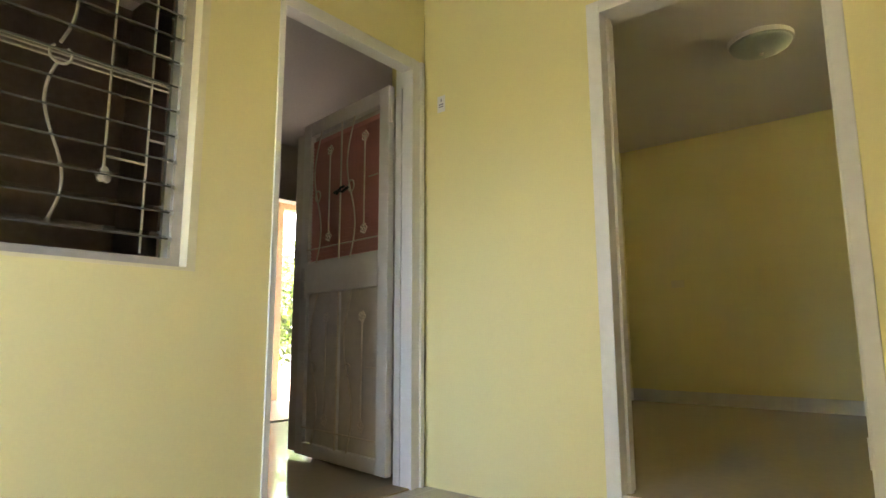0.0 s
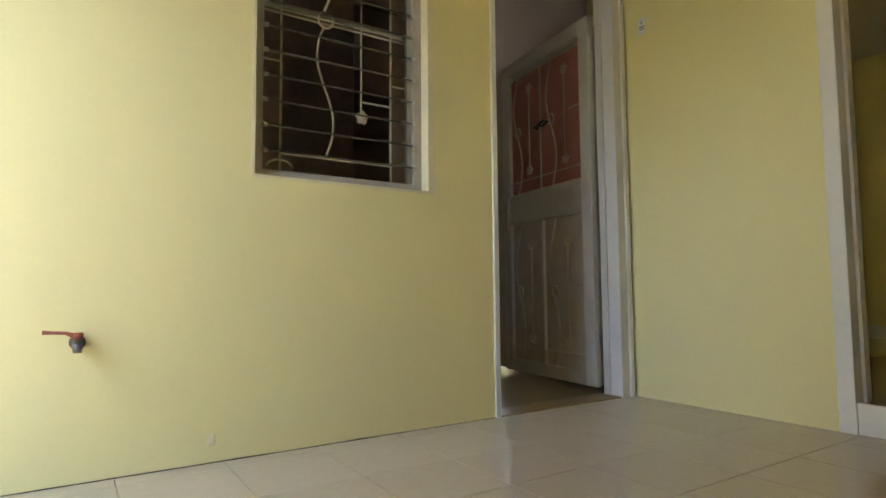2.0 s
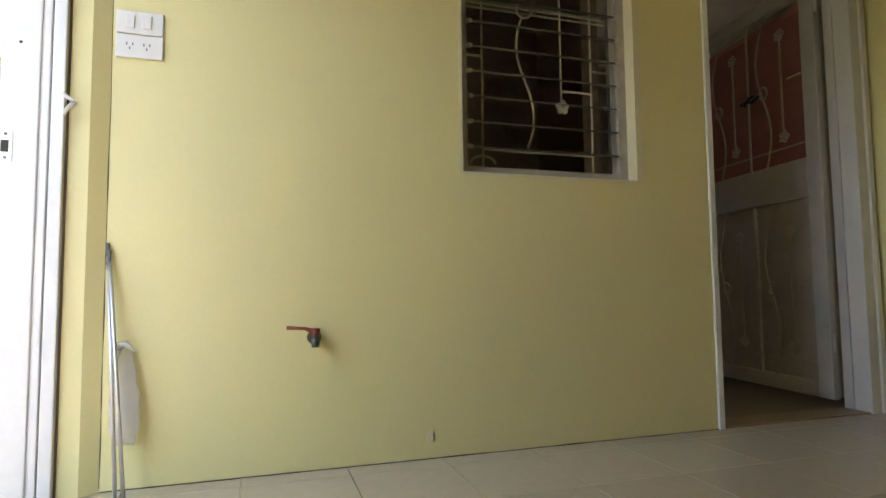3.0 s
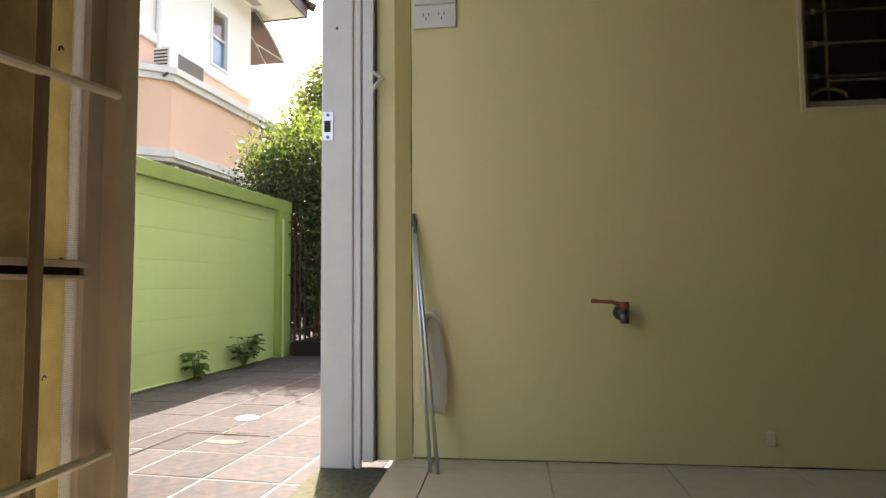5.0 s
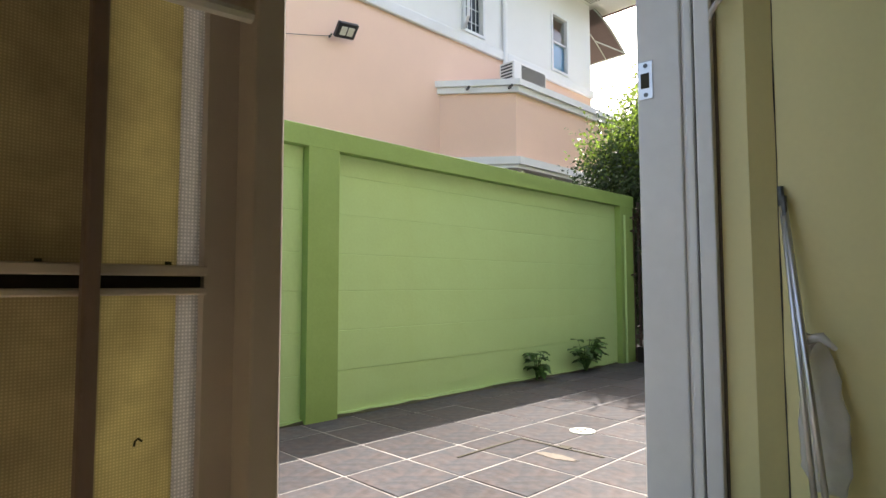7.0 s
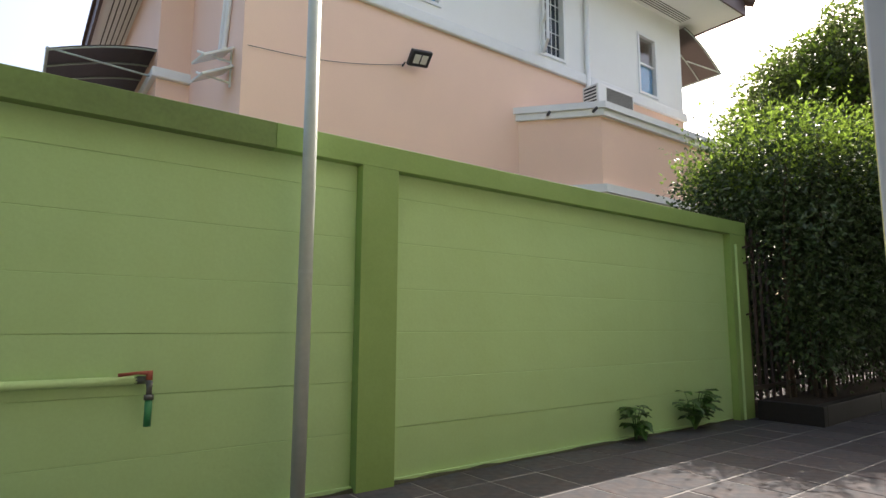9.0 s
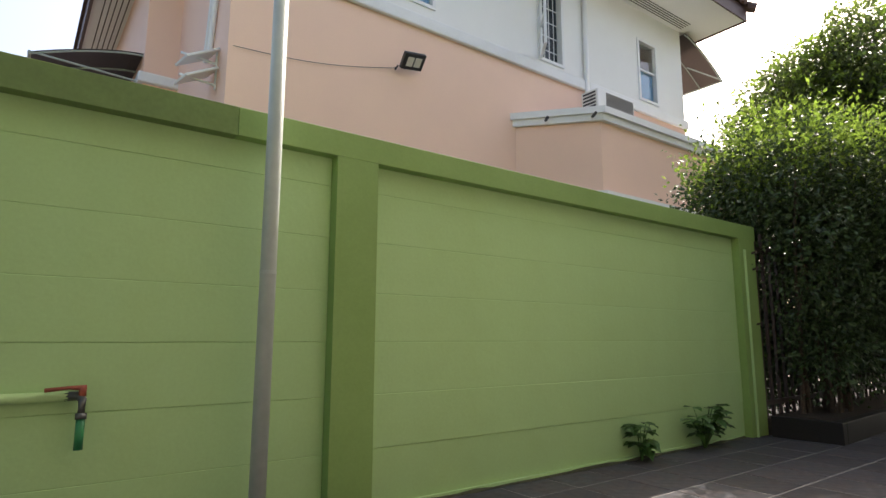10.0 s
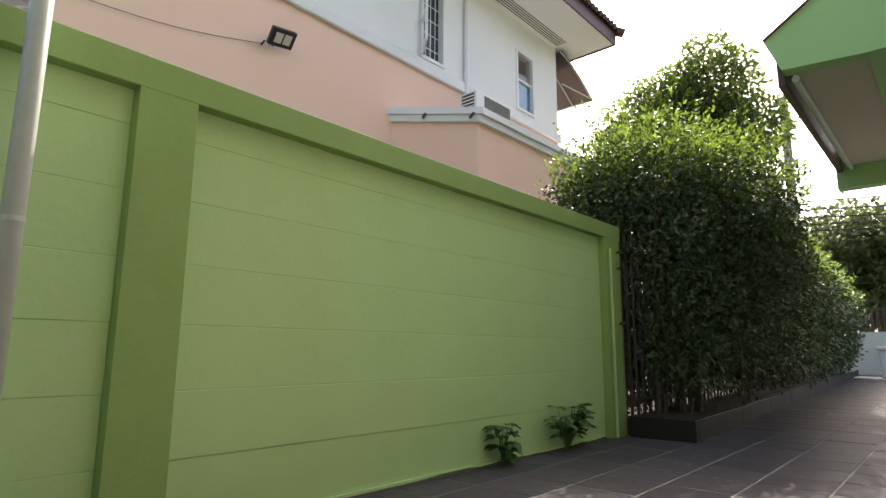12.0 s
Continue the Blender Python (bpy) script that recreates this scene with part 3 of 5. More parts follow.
part("door_head", soft_box(-6.0, -5.86, 3.96, 6.2, 2.30, 2.38, 0.005), OCHRE_WOOD, wood_frame)

# ---- yard doorway ----
yard_door = thing("door_4", "white painted wooden frame of the yard door", "door frame", kind="structure")
for args in ((-1.84, -1.822, -1.268, -1.174, -0.05, 2.16), (-1.84, -1.830, -1.174, -1.165, -0.02, 2.16), (-1.84, -1.820, -1.165, -1.149, -0.02, 2.16), (-1.84, -1.815, -1.143, -1.110, 0.0, 2.16)):
    part("jamb", soft_box(*args, 0.003), WHITE_WOOD, yard_door)
part("jamb_groove", boxes((-1.84, -1.833, -1.149, -1.143, 0, 2.16)), CRACK, yard_door)
part("jamb_gap", boxes((-1.84, -1.834, -1.110, -1.105, 0, 2.16)), SMEAR, yard_door)
part("jamb", soft_box(0.040, 0.09, -1.278, -1.09, -0.05, 2.16, 0.004), WHITE_WOOD, yard_door)
part("door_head", soft_box(-1.815, 0.040, -1.278, -1.09, 2.10, 2.16, 0.004), WHITE_WOOD, yard_door)
# step coloured dark so that it reads as shaded where the sun reaches it
sill = solid("threshold", boxes((-1.84, 0.09, -1.27, -1.06, -0.31, -0.02)), DIRT_AND_SHADE, "cement door step coloured dark in place of shade", "threshold", "structure")
plate = part("strike_plate", soft_box(-1.8235, -1.8200, -1.264, -1.232, 0.922, 1.008, 0.001), STEEL, yard_door, "steel strike plate")
part("strike_hole", boxes((-1.8202, -1.8194, -1.259, -1.240, 0.947, 0.981)), CRACK, plate)
for z in (0.932, 0.998):
    bm = bmesh.new()
    disc(bm, (-1.8202, -1.248, z), 0.005, 0.0015, 10, "x")
    part("screw", bm, BRASS, plate)
bm = bmesh.new()
disc(bm, (-1.823, -1.222, 1.26), 0.0045, 0.0015, 10, "x")
part("bolt_hole", bm, CRACK, yard_door)
ribbon = solid("ribbon", tubes(([(-1.818, -1.113, 1.125), (-1.805, -1.103, 1.11), (-1.800, -1.086, 1.098), (-1.802, -1.078, 1.095), (-1.80, -1.090, 1.085), (-1.805, -1.104, 1.070), (-1.812, -1.110, 1.055)], [0.003, 0.006, 0.005, 0.004, 0.006, 0.006, 0.003], 6)), BAG, "short knotted white ribbon on a nail", "ribbon", smooth=True)

# screen leaf of the yard door
sd = thing("yard_door_leaf", "closed brownish door leaf with iron bars and dusty yellow panels", "door", m=pose(0, 0.011, 0))
SX = -0.834
part("stile", soft_box(SX, SX + 0.027, -1.212, -1.174, -0.02, 2.09, 0.0025), LEAF_STEEL, sd)
part("stile_recess", boxes((SX + 0.027, SX + 0.052, -1.212, -1.198, -0.02, 2.09)), LEAF_STEEL, sd)
part("stile", soft_box(SX + 0.80, SX + 0.88, -1.212, -1.174, -0.02, 2.09, 0.003), LEAF_STEEL, sd)
for za, zb in ((-0.02, 0.10), (0.504, 0.509), (0.5175, 0.525), (1.02, 1.12), (1.98, 2.09)):
    part("rail", soft_box(SX + 0.052, SX + 0.80, -1.212, -1.192, za, zb, 0.0012), LEAF_STEEL, sd)
part("rail_groove", boxes((SX + 0.052, SX + 0.80, -1.212, -1.203, 0.509, 0.5175)), CRACK, sd)
for za, zb in ((0.10, 0.504), (0.525, 1.02), (1.12, 1.98)):
    part("panel_sheet", boxes((SX + 0.068, SX + 0.118, -1.2115, -1.2075, za, zb)), PANE_SHEET, sd, "dusty yellowish sheet with scuffs")
    # fall of light away from the free edge, put into a darker sheet colour
    part("panel_backing", boxes((SX + 0.118, SX + 0.80, -1.2115, -1.2075, za, zb)), PANE_DIM, sd, "dusty sheet coloured browner and darker where less lit")
    part("mesh_strip", boxes((SX + 0.052, SX + 0.068, -1.2110, -1.2060, za, zb)), MESH_STRIP, sd, "pale ribbed mesh strip")
    for k in range(16):
        sx, sz, r = SX + 0.08 + 0.044 * k + random.uniform(-0.015, 0.015), random.uniform(za + 0.01, zb - 0.01), random.uniform(0.002, 0.006)
        part("scuff", tubes(([(sx + r * math.cos(a), -1.2072, sz + 1.3 * r * math.sin(a * 1.3)) for a in (0, 0.6, 1.3, 2.0)], random.uniform(0.0006, 0.0014), 5)), CRACK, sd)
    for k in range(9):
        sx, w = SX + 0.075 + 0.078 * k + random.uniform(-0.01, 0.01), random.uniform(0.003, 0.010)
        part("grime", soft_box(sx, sx + w, -1.2080, -1.2068, za, za + random.uniform(0.0015, 0.004), 0.0004), DIRT_AND_SHADE, sd)
for x in (SX + 0.132, SX + 0.33, SX + 0.53, SX + 0.73):
    part("bar", soft_box(x - 0.005, x + 0.005, -1.190, -1.180, 0.05, 2.02, 0.002), BAR_BROWN, sd, "dull brown upright bar")
for z in (0.312, 0.720, 1.40, 1.72):
    tilt = 0.10 if z == 0.720 else 0.0
    bm = bmesh.new()
    tube(bm, [(SX + 0.016, -1.182, z), (SX + 0.40, -1.182, z - tilt * 0.385), (SX + 0.82, -1.182, z - tilt * 0.385)], 0.0055, 8)
    part("bar", bm, WHITE_WOOD, sd)

# ---- small things in the room ----
for i, (zz, kind) in enumerate(((1.332, "switch"), (1.258, "socket"))):
    plate = thing("wall_switch" if kind == "switch" else "wall_socket", "white plastic double switch plate" if kind == "switch" else "white plastic double socket plate", "switch" if kind == "switch" else "socket", m=pose(WX, -0.934, zz + 0.039))
    part("plate", soft_box(0.0, 0.009, -0.064, 0.064, -0.0355, 0.0355, 0.003), PLASTIC, plate)
    for y in (-0.026, 0.020):
        if kind == "switch":
            part("rocker", soft_box(0.009, 0.014, y - 0.012, y + 0.012, -0.020, 0.020, 0.002), PLASTIC, plate)
        else:
            hole = bmesh.new()
            for dy, dz in ((-0.008, 0.006), (0.008, 0.006), (0.0, -0.007)):
                box(hole, 0.0088, 0.0096, y + dy - 0.0015, y + dy + 0.0015, dz - 0.004, dz + 0.004)
            part("socket_holes", hole, DARK_PLASTIC, plate)

tap = thing("wall_tap", "old brass tap with a rusty red lever handle", "tap", m=pose(WX, -0.416, 0.415))
part("flange", tubes(([(0, 0, 0), (0.012, 0, 0)], 0.022, 16)), BRASS, tap)
part("body", tubes(([(0.0, 0, 0), (0.03, 0, 0), (0.045, 0, -0.003), (0.054, 0, -0.014), (0.055, 0, -0.028)], [0.010, 0.011, 0.0135, 0.013, 0.011], 12), ([(0.05, 0, 0.0), (0.05, 0, 0.024)], [0.012, 0.009], 10)), BRASS, tap, smooth=True)
part("handle", tubes(([(0.05, 0.006, 0.018), (0.05, -0.015, 0.024), (0.048, -0.03, 0.030), (0.048, -0.06, 0.032), (0.048, -0.086, 0.034)], [0.011, 0.007, 0.005, 0.0045, 0.006], 8), ([(0.05, 0, 0.012), (0.05, 0, 0.03)], 0.014, 10)), RUST, tap, "rusty red lever", True)

sticks = []
for i, (fy, fx, ty) in enumerate(((-0.940, -1.745, -1.002), (-0.918, -1.735, -0.996))):
    s = thing("steel_rod", "thin shiny steel rod leaning in the corner", "rod", "leaning rods")
    part("rod", tubes(([(fx, fy, 0.0), (-1.862 + 0.006 * i, ty, 0.70 - 0.02 * i)], 0.0055, 10)), STEEL, s, smooth=True)
    part("tip", tubes(([(-1.8555 + 0.006 * i, ty + 0.003, 0.665 - 0.02 * i), (-1.8625 + 0.006 * i, ty - 0.0005, 0.704 - 0.02 * i)], 0.0058, 10)), BRASS, s)
bag = thing("plastic_bag", "crumpled thin white plastic bag tied round steel rods", "plastic bag", m=pose(-1.835, -0.950, 0.245))
bm = bmesh.new()
rings = []
for i in range(15):
    f = i / 14
    z = 0.165 - 0.27 * f
    half = 0.008 + 0.032 * math.sin(math.pi * min(1, f * 0.72 + 0.02)) ** 0.8 * (1.0 if f < 0.9 else 0.8)
    rings.append([bm.verts.new((0.3 * half * math.sin(a) + 0.05 * f * 0.7 - 0.02, 0.012 * f + half * math.cos(a) * (1 + 0.22 * noise.noise(Vector((3 * math.cos(a), 3 * math.sin(a), 9 * f)))), z + 0.010 * noise.noise(Vector((5 * math.cos(a), 2 * f, 4 * math.sin(a)))))) for a in [k * math.pi / 10 for k in range(20)]])
for i in range(14):
    for k in range(20):
        bm.faces.new((rings[i][k], rings[i][(k + 1) % 20], rings[i + 1][(k + 1) % 20], rings[i + 1][k]))
bm.faces.new(rings[-1][::-1])
part("bag_body", bm, BAG, bag, smooth=True)
part("knot", tubes(([(0.0, -0.035, 0.185), (0.01, -0.01, 0.165), (0.02, 0.012, 0.172), (0.02, 0.034, 0.150)], [0.004, 0.011, 0.009, 0.004], 7), ([(0.0, 0.0, 0.17), (0.0, -0.02, 0.14), (0.01, -0.025, 0.09)], [0.009, 0.011, 0.004], 7)), BAG, bag, smooth=True)

note = thing("paper_sticker", "small white paper sticker with faint printed marks", "sticker", m=pose(-1.748, NY, 1.955))
part("paper", boxes((-0.026, 0.026, -0.002, -0.0005, -0.045, 0.045)), PAPER, note)
part("print", boxes((-0.016, 0.016, -0.003, -0.002, -0.006, 0.000), (-0.014, 0.014, -0.003, -0.002, -0.018, -0.013), (-0.003, 0.003, -0.003, -0.002, 0.012, 0.03)), INK, note)
patch = solid("plaster_blister", soft_box(WX, WX + 0.004, -0.046, -0.022, 0.056, 0.094, 0.002), REVEAL_PAINT, "small chipped paint blister on the yellow wall", "paint chip")
def crack_line(pts, r, label):
    bm = bmesh.new()
    tube(bm, pts, [r * (0.35 + 1.3 * abs(noise.noise(Vector((p[1] * 5, p[2] * 5, 7))))) for p in pts], 5)
    return solid("wall_gap", bm, CRACK, label, "crack", "structure")
crack_line([(WX + 0.001 + 0.0015 * noise.noise(Vector((0, y * 6, 0))), y, 0.001 + 0.002 * abs(noise.noise(Vector((y * 9, 0, 3))))) for y in [-1.005 + 0.03 * i for i in range(73)]], 0.0028, "dark gap between yellow wall and floor tiles")
crack_line([(WX + 0.004 + 0.003 * noise.noise(Vector((z * 4, 1, 0))), NY - 0.001, z) for z in [0.01 + 0.05 * i for i in range(51)]], 0.0016, "thin dark crack in the wall corner")
crack_line([(WX + 0.0005, -1.008 + 0.002 * noise.noise(Vector((z * 4, 5, 0))), z) for z in [0.01 + 0.05 * i for i in range(51)]], 0.0022, "thin dark crack in the wall corner")

# ---- the yard (in the yard's own axes) ----
GZ = -0.275
def yard(u=0, v=0, z=0, rz=0):
    return YARD @ pose(u, v, z, 0, 0, rz)


BED = YARD @ pose(-6.19, -3.19, 0, 0, 0, 3.1) @ pose(5.95, 3.34, 0)      # the hedge bed runs slightly askew
ground = solid("ground", boxes((-150, 150, -150, 150, GZ - 0.5, GZ - 0.012)), EARTH, "grey bare ground all round the houses", "ground", "structure", m=yard())
bed = solid("pavement_bed", boxes((-23.8, 2.2, -3.79, -1.6, GZ - 0.011, GZ - 0.0025), (-23.8, -6.13, -4.9, -3.79, GZ - 0.011, GZ - 0.0025), (-23.8, -2.4, -1.6, 1.0, GZ - 0.011, GZ - 0.0025)), GROUT_OUT, "pale cement joints under the patio tiles", "pavement", "structure", m=yard())
plinth = solid("house_plinth", boxes((-2.0, EX, -1.26, NY, GZ - 0.1, -0.285)), CONCRETE, "cement base under the utility room", "plinth", "structure")

# fence wall
fence = thing("fence_wall", "pale green painted concrete panel fence wall with strong green posts", "fence wall", kind="structure", m=yard())
panel_me = {}
def fence_panel(u0, u1, z0, z1):
    key = (round(u1 - u0, 3), round(z1 - z0, 3))
    if key not in panel_me:
        panel_me[key] = mesh_of("panel", soft_box(-key[0] / 2, key[0] / 2, -0.05, 0.0, -key[1] / 2, key[1] / 2, 0.0024, 1), GREEN_PANEL)
    return piece("panel", panel_me[key], fence, pose((u0 + u1) / 2, -3.80 + random.uniform(-0.0015, 0.0015), (z0 + z1) / 2, random.uniform(-0.12, 0.12)))
for u0, u1 in ((-5.960, -2.512), (-2.296, 1.05), (1.28, 4.6)):
    for z0, z1 in ((GZ - 0.1, -0.004), (-0.004, 0.240), (0.240, 0.482), (0.482, 0.710), (0.710, 0.955), (0.955, 1.197), (1.197, 1.334)):
        fence_panel(u0, u1, z0, z1)
part("backing", boxes((-5.946, 4.6, -3.88, -3.845, GZ - 0.1, 1.332)), GREEN_PANEL, fence)
for u0, u1 in ((-6.225, -5.960), (-2.512, -2.296), (1.05, 1.28)):
    part("post", soft_box(u0, u1, -3.89, -3.740, GZ - 0.1, 1.331, 0.002), GREEN_POST, fence)
part("coping", soft_box(-6.245, -1.840, -3.895, -3.740, 1.331, 1.454, 0.003), GREEN_POST, fence)
part("coping", soft_box(-1.8385, 4.6, -3.895, -3.740, 1.330, 1.453, 0.002), GREEN_OLD, fence, "weathered dirty green coping")
part("foot_fillet", boxes((-5.9, 4.6, -3.80, -3.782, GZ - 0.02, GZ + 0.022)), GREEN_PANEL, fence)

rng = random.Random(3)
dirt = bmesh.new()
tube(dirt, [(-5.9 + 0.12 * i, -3.778 + rng.uniform(-0.004, 0.004), GZ + 0.002) for i in range(80)], [rng.choice((0.006, 0.010, 0.016, 0.008)) for i in range(80)], 6)
part("dirt_line", dirt, DIRT_AND_SHADE, fence, "dark mossy dirt along the wall foot")
for z in (1.08, 1.22, 0.62):
    part("old_bracket", tubes(([(-6.17, -3.745, z), (-6.17, -3.70, z + 0.01), (-6.13, -3.69, z - 0.02)], 0.009, 6)), FENCE_IRON, fence)
part("conduit", tubes(([(-6.03, -3.731, GZ), (-6.03, -3.731, 1.24)], 0.011, 8)), GREEN_PANEL, fence)

pole = thing("steel_pole", "tall grey-white painted steel pole standing by the fence", "pole", m=yard(-1.945, -3.60, GZ))
part("shaft", tubes(([(0, 0, 0.0), (0, 0, 2.9)], 0.031, 20)), GALV, pole, smooth=True)
part("collar", tubes(([(0, 0, 1.02), (0, 0, 1.035)], 0.0325, 20)), GALV, pole)
part("foot", tubes(([(0, 0, 0.0), (0, 0, 0.02)], 0.05, 20)), CONCRETE, pole)

water = thing("garden_tap", "garden tap with rusty red lever on a painted pipe", "tap", m=yard(-1.355, -3.748, 0.300))
part("pipe", tubes(([(2.2, -0.035, 0.0), (0.02, -0.035, 0.0)], 0.017, 12)), GREEN_PANEL, water, "pipe painted pale green", True)
part("body", tubes(([(0.03, -0.035, 0.0), (-0.01, -0.03, 0.0), (-0.02, 0.0, -0.01), (-0.02, 0.005, -0.06)], [0.017, 0.016, 0.014, 0.012], 10), ([(-0.02, 0.003, -0.055), (-0.02, 0.005, -0.075)], 0.018, 10)), BRASS, water, smooth=True)
part("handle", tubes(([(-0.03, -0.01, 0.028), (0.02, -0.01, 0.030), (0.09, -0.008, 0.024)], [0.010, 0.006, 0.007], 8), ([(-0.02, -0.01, 0.0), (-0.02, -0.01, 0.034)], 0.012, 10)), RUST, water, "rusty red lever", True)
part("hose_end", tubes(([(-0.02, 0.005, -0.07), (-0.02, 0.005, -0.175)], 0.014, 12)), GREEN_HOSE, water, "green hose end", True)

drain = thing("floor_drain", "round off-white floor drain cover set in patio tiles", "drain", m=yard(-3.272, -2.548, GZ))
bm = bmesh.new()
disc(bm, (0, 0, -0.004), 0.068, 0.010, 28)
part("cover", bm, END_PAINT, drain)
for x, y in ((-0.025, 0.0), (0.025, 0.008), (0.0, -0.03)):
    bm = bmesh.new()
    disc(bm, (x, y, 0.0061), 0.013, 0.001, 10)
    part("hole", bm, CRACK, drain)
hatch = thing("inspection_hatch", "tiled inspection hatch with dark rusty edges", "hatch", m=yard(-2.685, -2.458, GZ))
part("edge", boxes((-0.245, 0.23, -0.245, -0.232, 0.001, 0.004)), CRACK, hatch)
part("edge", boxes((-0.245, -0.232, -0.232, 0.24, 0.001, 0.004)), CRACK, hatch)
part("lifting_slot", soft_box(-0.275, -0.225, -0.01, 0.05, 0.001, 0.006, 0.001), CRACK, hatch)
bm = bmesh.new()
prism(bm, [(-0.10 + 0.035 * math.cos(k * math.pi / 12) * (1 + 0.5 * noise.noise(Vector((math.cos(k * math.pi / 12) * 2, math.sin(k * math.pi / 12) * 2, 4)))), 0.07 + 0.10 * math.sin(k * math.pi / 12) * (1 + 0.4 * noise.noise(Vector((math.cos(k * math.pi / 12) * 3, math.sin(k * math.pi / 12) * 3, 9))))) for k in range(24)], 0.0, 0.0025)
part("cement_smear", bm, SMEAR, hatch)

# planting bed, fence railings
kerb = thing("planter_kerb", "dark polished granite kerb round the hedge bed", "kerb", kind="structure", m=BED)
part("kerb_end", soft_box(-6.02, -5.93, -3.83, -3.33, GZ - 0.05, GZ + 0.16, 0.006), DARK_STONE, kerb)
for i in range(12):
    u = -6.02 - 1.48 * i
    part("kerb_stone", soft_box(u - 1.474, u, -3.42, -3.33, GZ - 0.05, GZ + 0.16, 0.006), DARK_STONE, kerb)
soil = solid("soil", boxes((-23.7, -6.02, -3.95, -3.42, GZ - 0.05, GZ + 0.13)), SOIL, "dark bare soil of the hedge bed", "soil", "structure", m=BED)
rail_fence = thing("railing_fence", "dark brown painted iron railing fence behind the hedge", "fence", m=BED)
bar_me = mesh_of("railing", boxes((-0.012, 0.012, -0.012, 0.012, GZ - 0.02, 1.42)), FENCE_IRON)
for i in range(115):
    piece("railing", bar_me, rail_fence, pose(-6.08 - 0.15 * i, -3.92, 0))
for z in (-0.05, 1.25):
    part("cross_rail", boxes((-23.5, -6.0, -3.935, -3.905, z, z + 0.04)), FENCE_IRON, rail_fence)


def foliage(name, blobs, count, size, mat, parent, seed, hang=0.35, shell=0.55, sprigs=0):
    """One crown of leaves: blobs are (u, v, z, ru, rv, rz)."""
    rng = np.random.default_rng(seed)
    vol = np.array([b[3] * b[4] * b[5] for b in blobs]) ** 0.8
    pick = rng.choice(len(blobs), count, p=vol / vol.sum())
    B = np.array(blobs)[pick]
    d = rng.normal(size=(count, 3))
    d /= np.linalg.norm(d, axis=1)[:, None]
    r = (shell + (1.08 - shell) * rng.random(count) ** 0.7)
    bulge = 1 + 0.20 * np.sin(d[:, 0] * 7 + B[:, 0] * 3) * np.sin(d[:, 2] * 6 + B[:, 1] * 5) + 0.10 * np.sin(d[:, 1] * 11 + B[:, 2] * 4) + 0.07 * np.sin(d[:, 0] * 19 + B[:, 1] * 9) * np.sin(d[:, 2] * 17 + d[:, 1] * 13)
    c = B[:, :3] + d * B[:, 3:6] * (r * bulge)[:, None]
    keep = c[:, 2] > GZ + 0.12
    c, d = c[keep], d[keep]
    n = len(c)
    if sprigs:
        k = rng.choice(n, sprigs)
        up = d[k] * np.array([0.8, 0.8, 0.5]) + np.array([0, 0, 0.75]) + rng.normal(size=(sprigs, 3)) * 0.25
        up /= np.linalg.norm(up, axis=1)[:, None]
        ln = rng.uniform(0.12, 0.42, sprigs)
        extra = np.concatenate([c[k] + up * (ln * f)[:, None] for f in np.linspace(0.1, 1.0, 9)])
        c, d = np.concatenate([c, extra]), np.concatenate([d, np.tile(up * 0.4, (9, 1))])
        n = len(c)
    along = d * 0.7 + rng.normal(size=(n, 3)) * 0.6 - np.array([0, 0, hang])
    along /= np.linalg.norm(along, axis=1)[:, None]
    side = np.cross(along, rng.normal(size=(n, 3)))
    side /= np.linalg.norm(side, axis=1)[:, None]
    nrm = np.cross(along, side)
    L = size * (0.6 + 0.8 * rng.random(n))[:, None]
    w = L * 0.26
    P = np.stack([c, c + along * L * 0.45 + side * w - nrm * L * 0.06, c + along * L + nrm * L * 0.10, c + along * L * 0.45 - side * w - nrm * L * 0.06], 1).reshape(-1, 3)
    base = np.arange(n)[:, None] * 4
    F = np.concatenate([base + [0, 1, 2], base + [0, 2, 3]], 1).reshape(-1, 3)
    me = bpy.data.meshes.new(name)
    me.from_pydata(P.tolist(), [], F.tolist())
    me.materials.append(mat)
    ob = new(name, me)
    ob.parent = parent
    return tagged(ob, kind="stuff")


def woody(bm, p, q, r0, r1, rng, bend=0.08, steps=6):
    p, q = Vector(p), Vector(q)
    off = Vector((rng.uniform(-1, 1), rng.uniform(-1, 1), 0)) * bend
    pts = [p.lerp(q, i / steps) + off * math.sin(math.pi * i / steps) for i in range(steps + 1)]
    tube(bm, pts, [r0 + (r1 - r0) * i / steps for i in range(steps + 1)], 7)


def shrub(label, u, v, blobs, n_dark, n_light, size, seed, stems=5, height=1.4, sprigs=25):
    rng = random.Random(seed)
    sh = thing("hedge_shrub", label, "hedge", "hedge row", m=BED)
    for k in range(stems):
        bm = bmesh.new()
        a, b = u + rng.uniform(-0.45, 0.45), v + rng.uniform(-0.1, 0.12)
        woody(bm, (a, b, GZ + 0.08), (a + rng.uniform(-0.3, 0.3), b + rng.uniform(-0.25, 0.2), height * rng.uniform(0.7, 1.2)), 0.022, 0.008, rng)
        part("stem", bm, BARK, sh)
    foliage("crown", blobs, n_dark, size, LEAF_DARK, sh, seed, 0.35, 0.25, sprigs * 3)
    # only the upper blobs get paler leaves, for the sun on the hedge top
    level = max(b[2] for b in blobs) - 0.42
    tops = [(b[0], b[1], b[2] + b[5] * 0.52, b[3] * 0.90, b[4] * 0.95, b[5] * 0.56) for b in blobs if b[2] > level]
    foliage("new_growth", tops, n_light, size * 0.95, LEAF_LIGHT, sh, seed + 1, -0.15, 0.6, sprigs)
    return sh


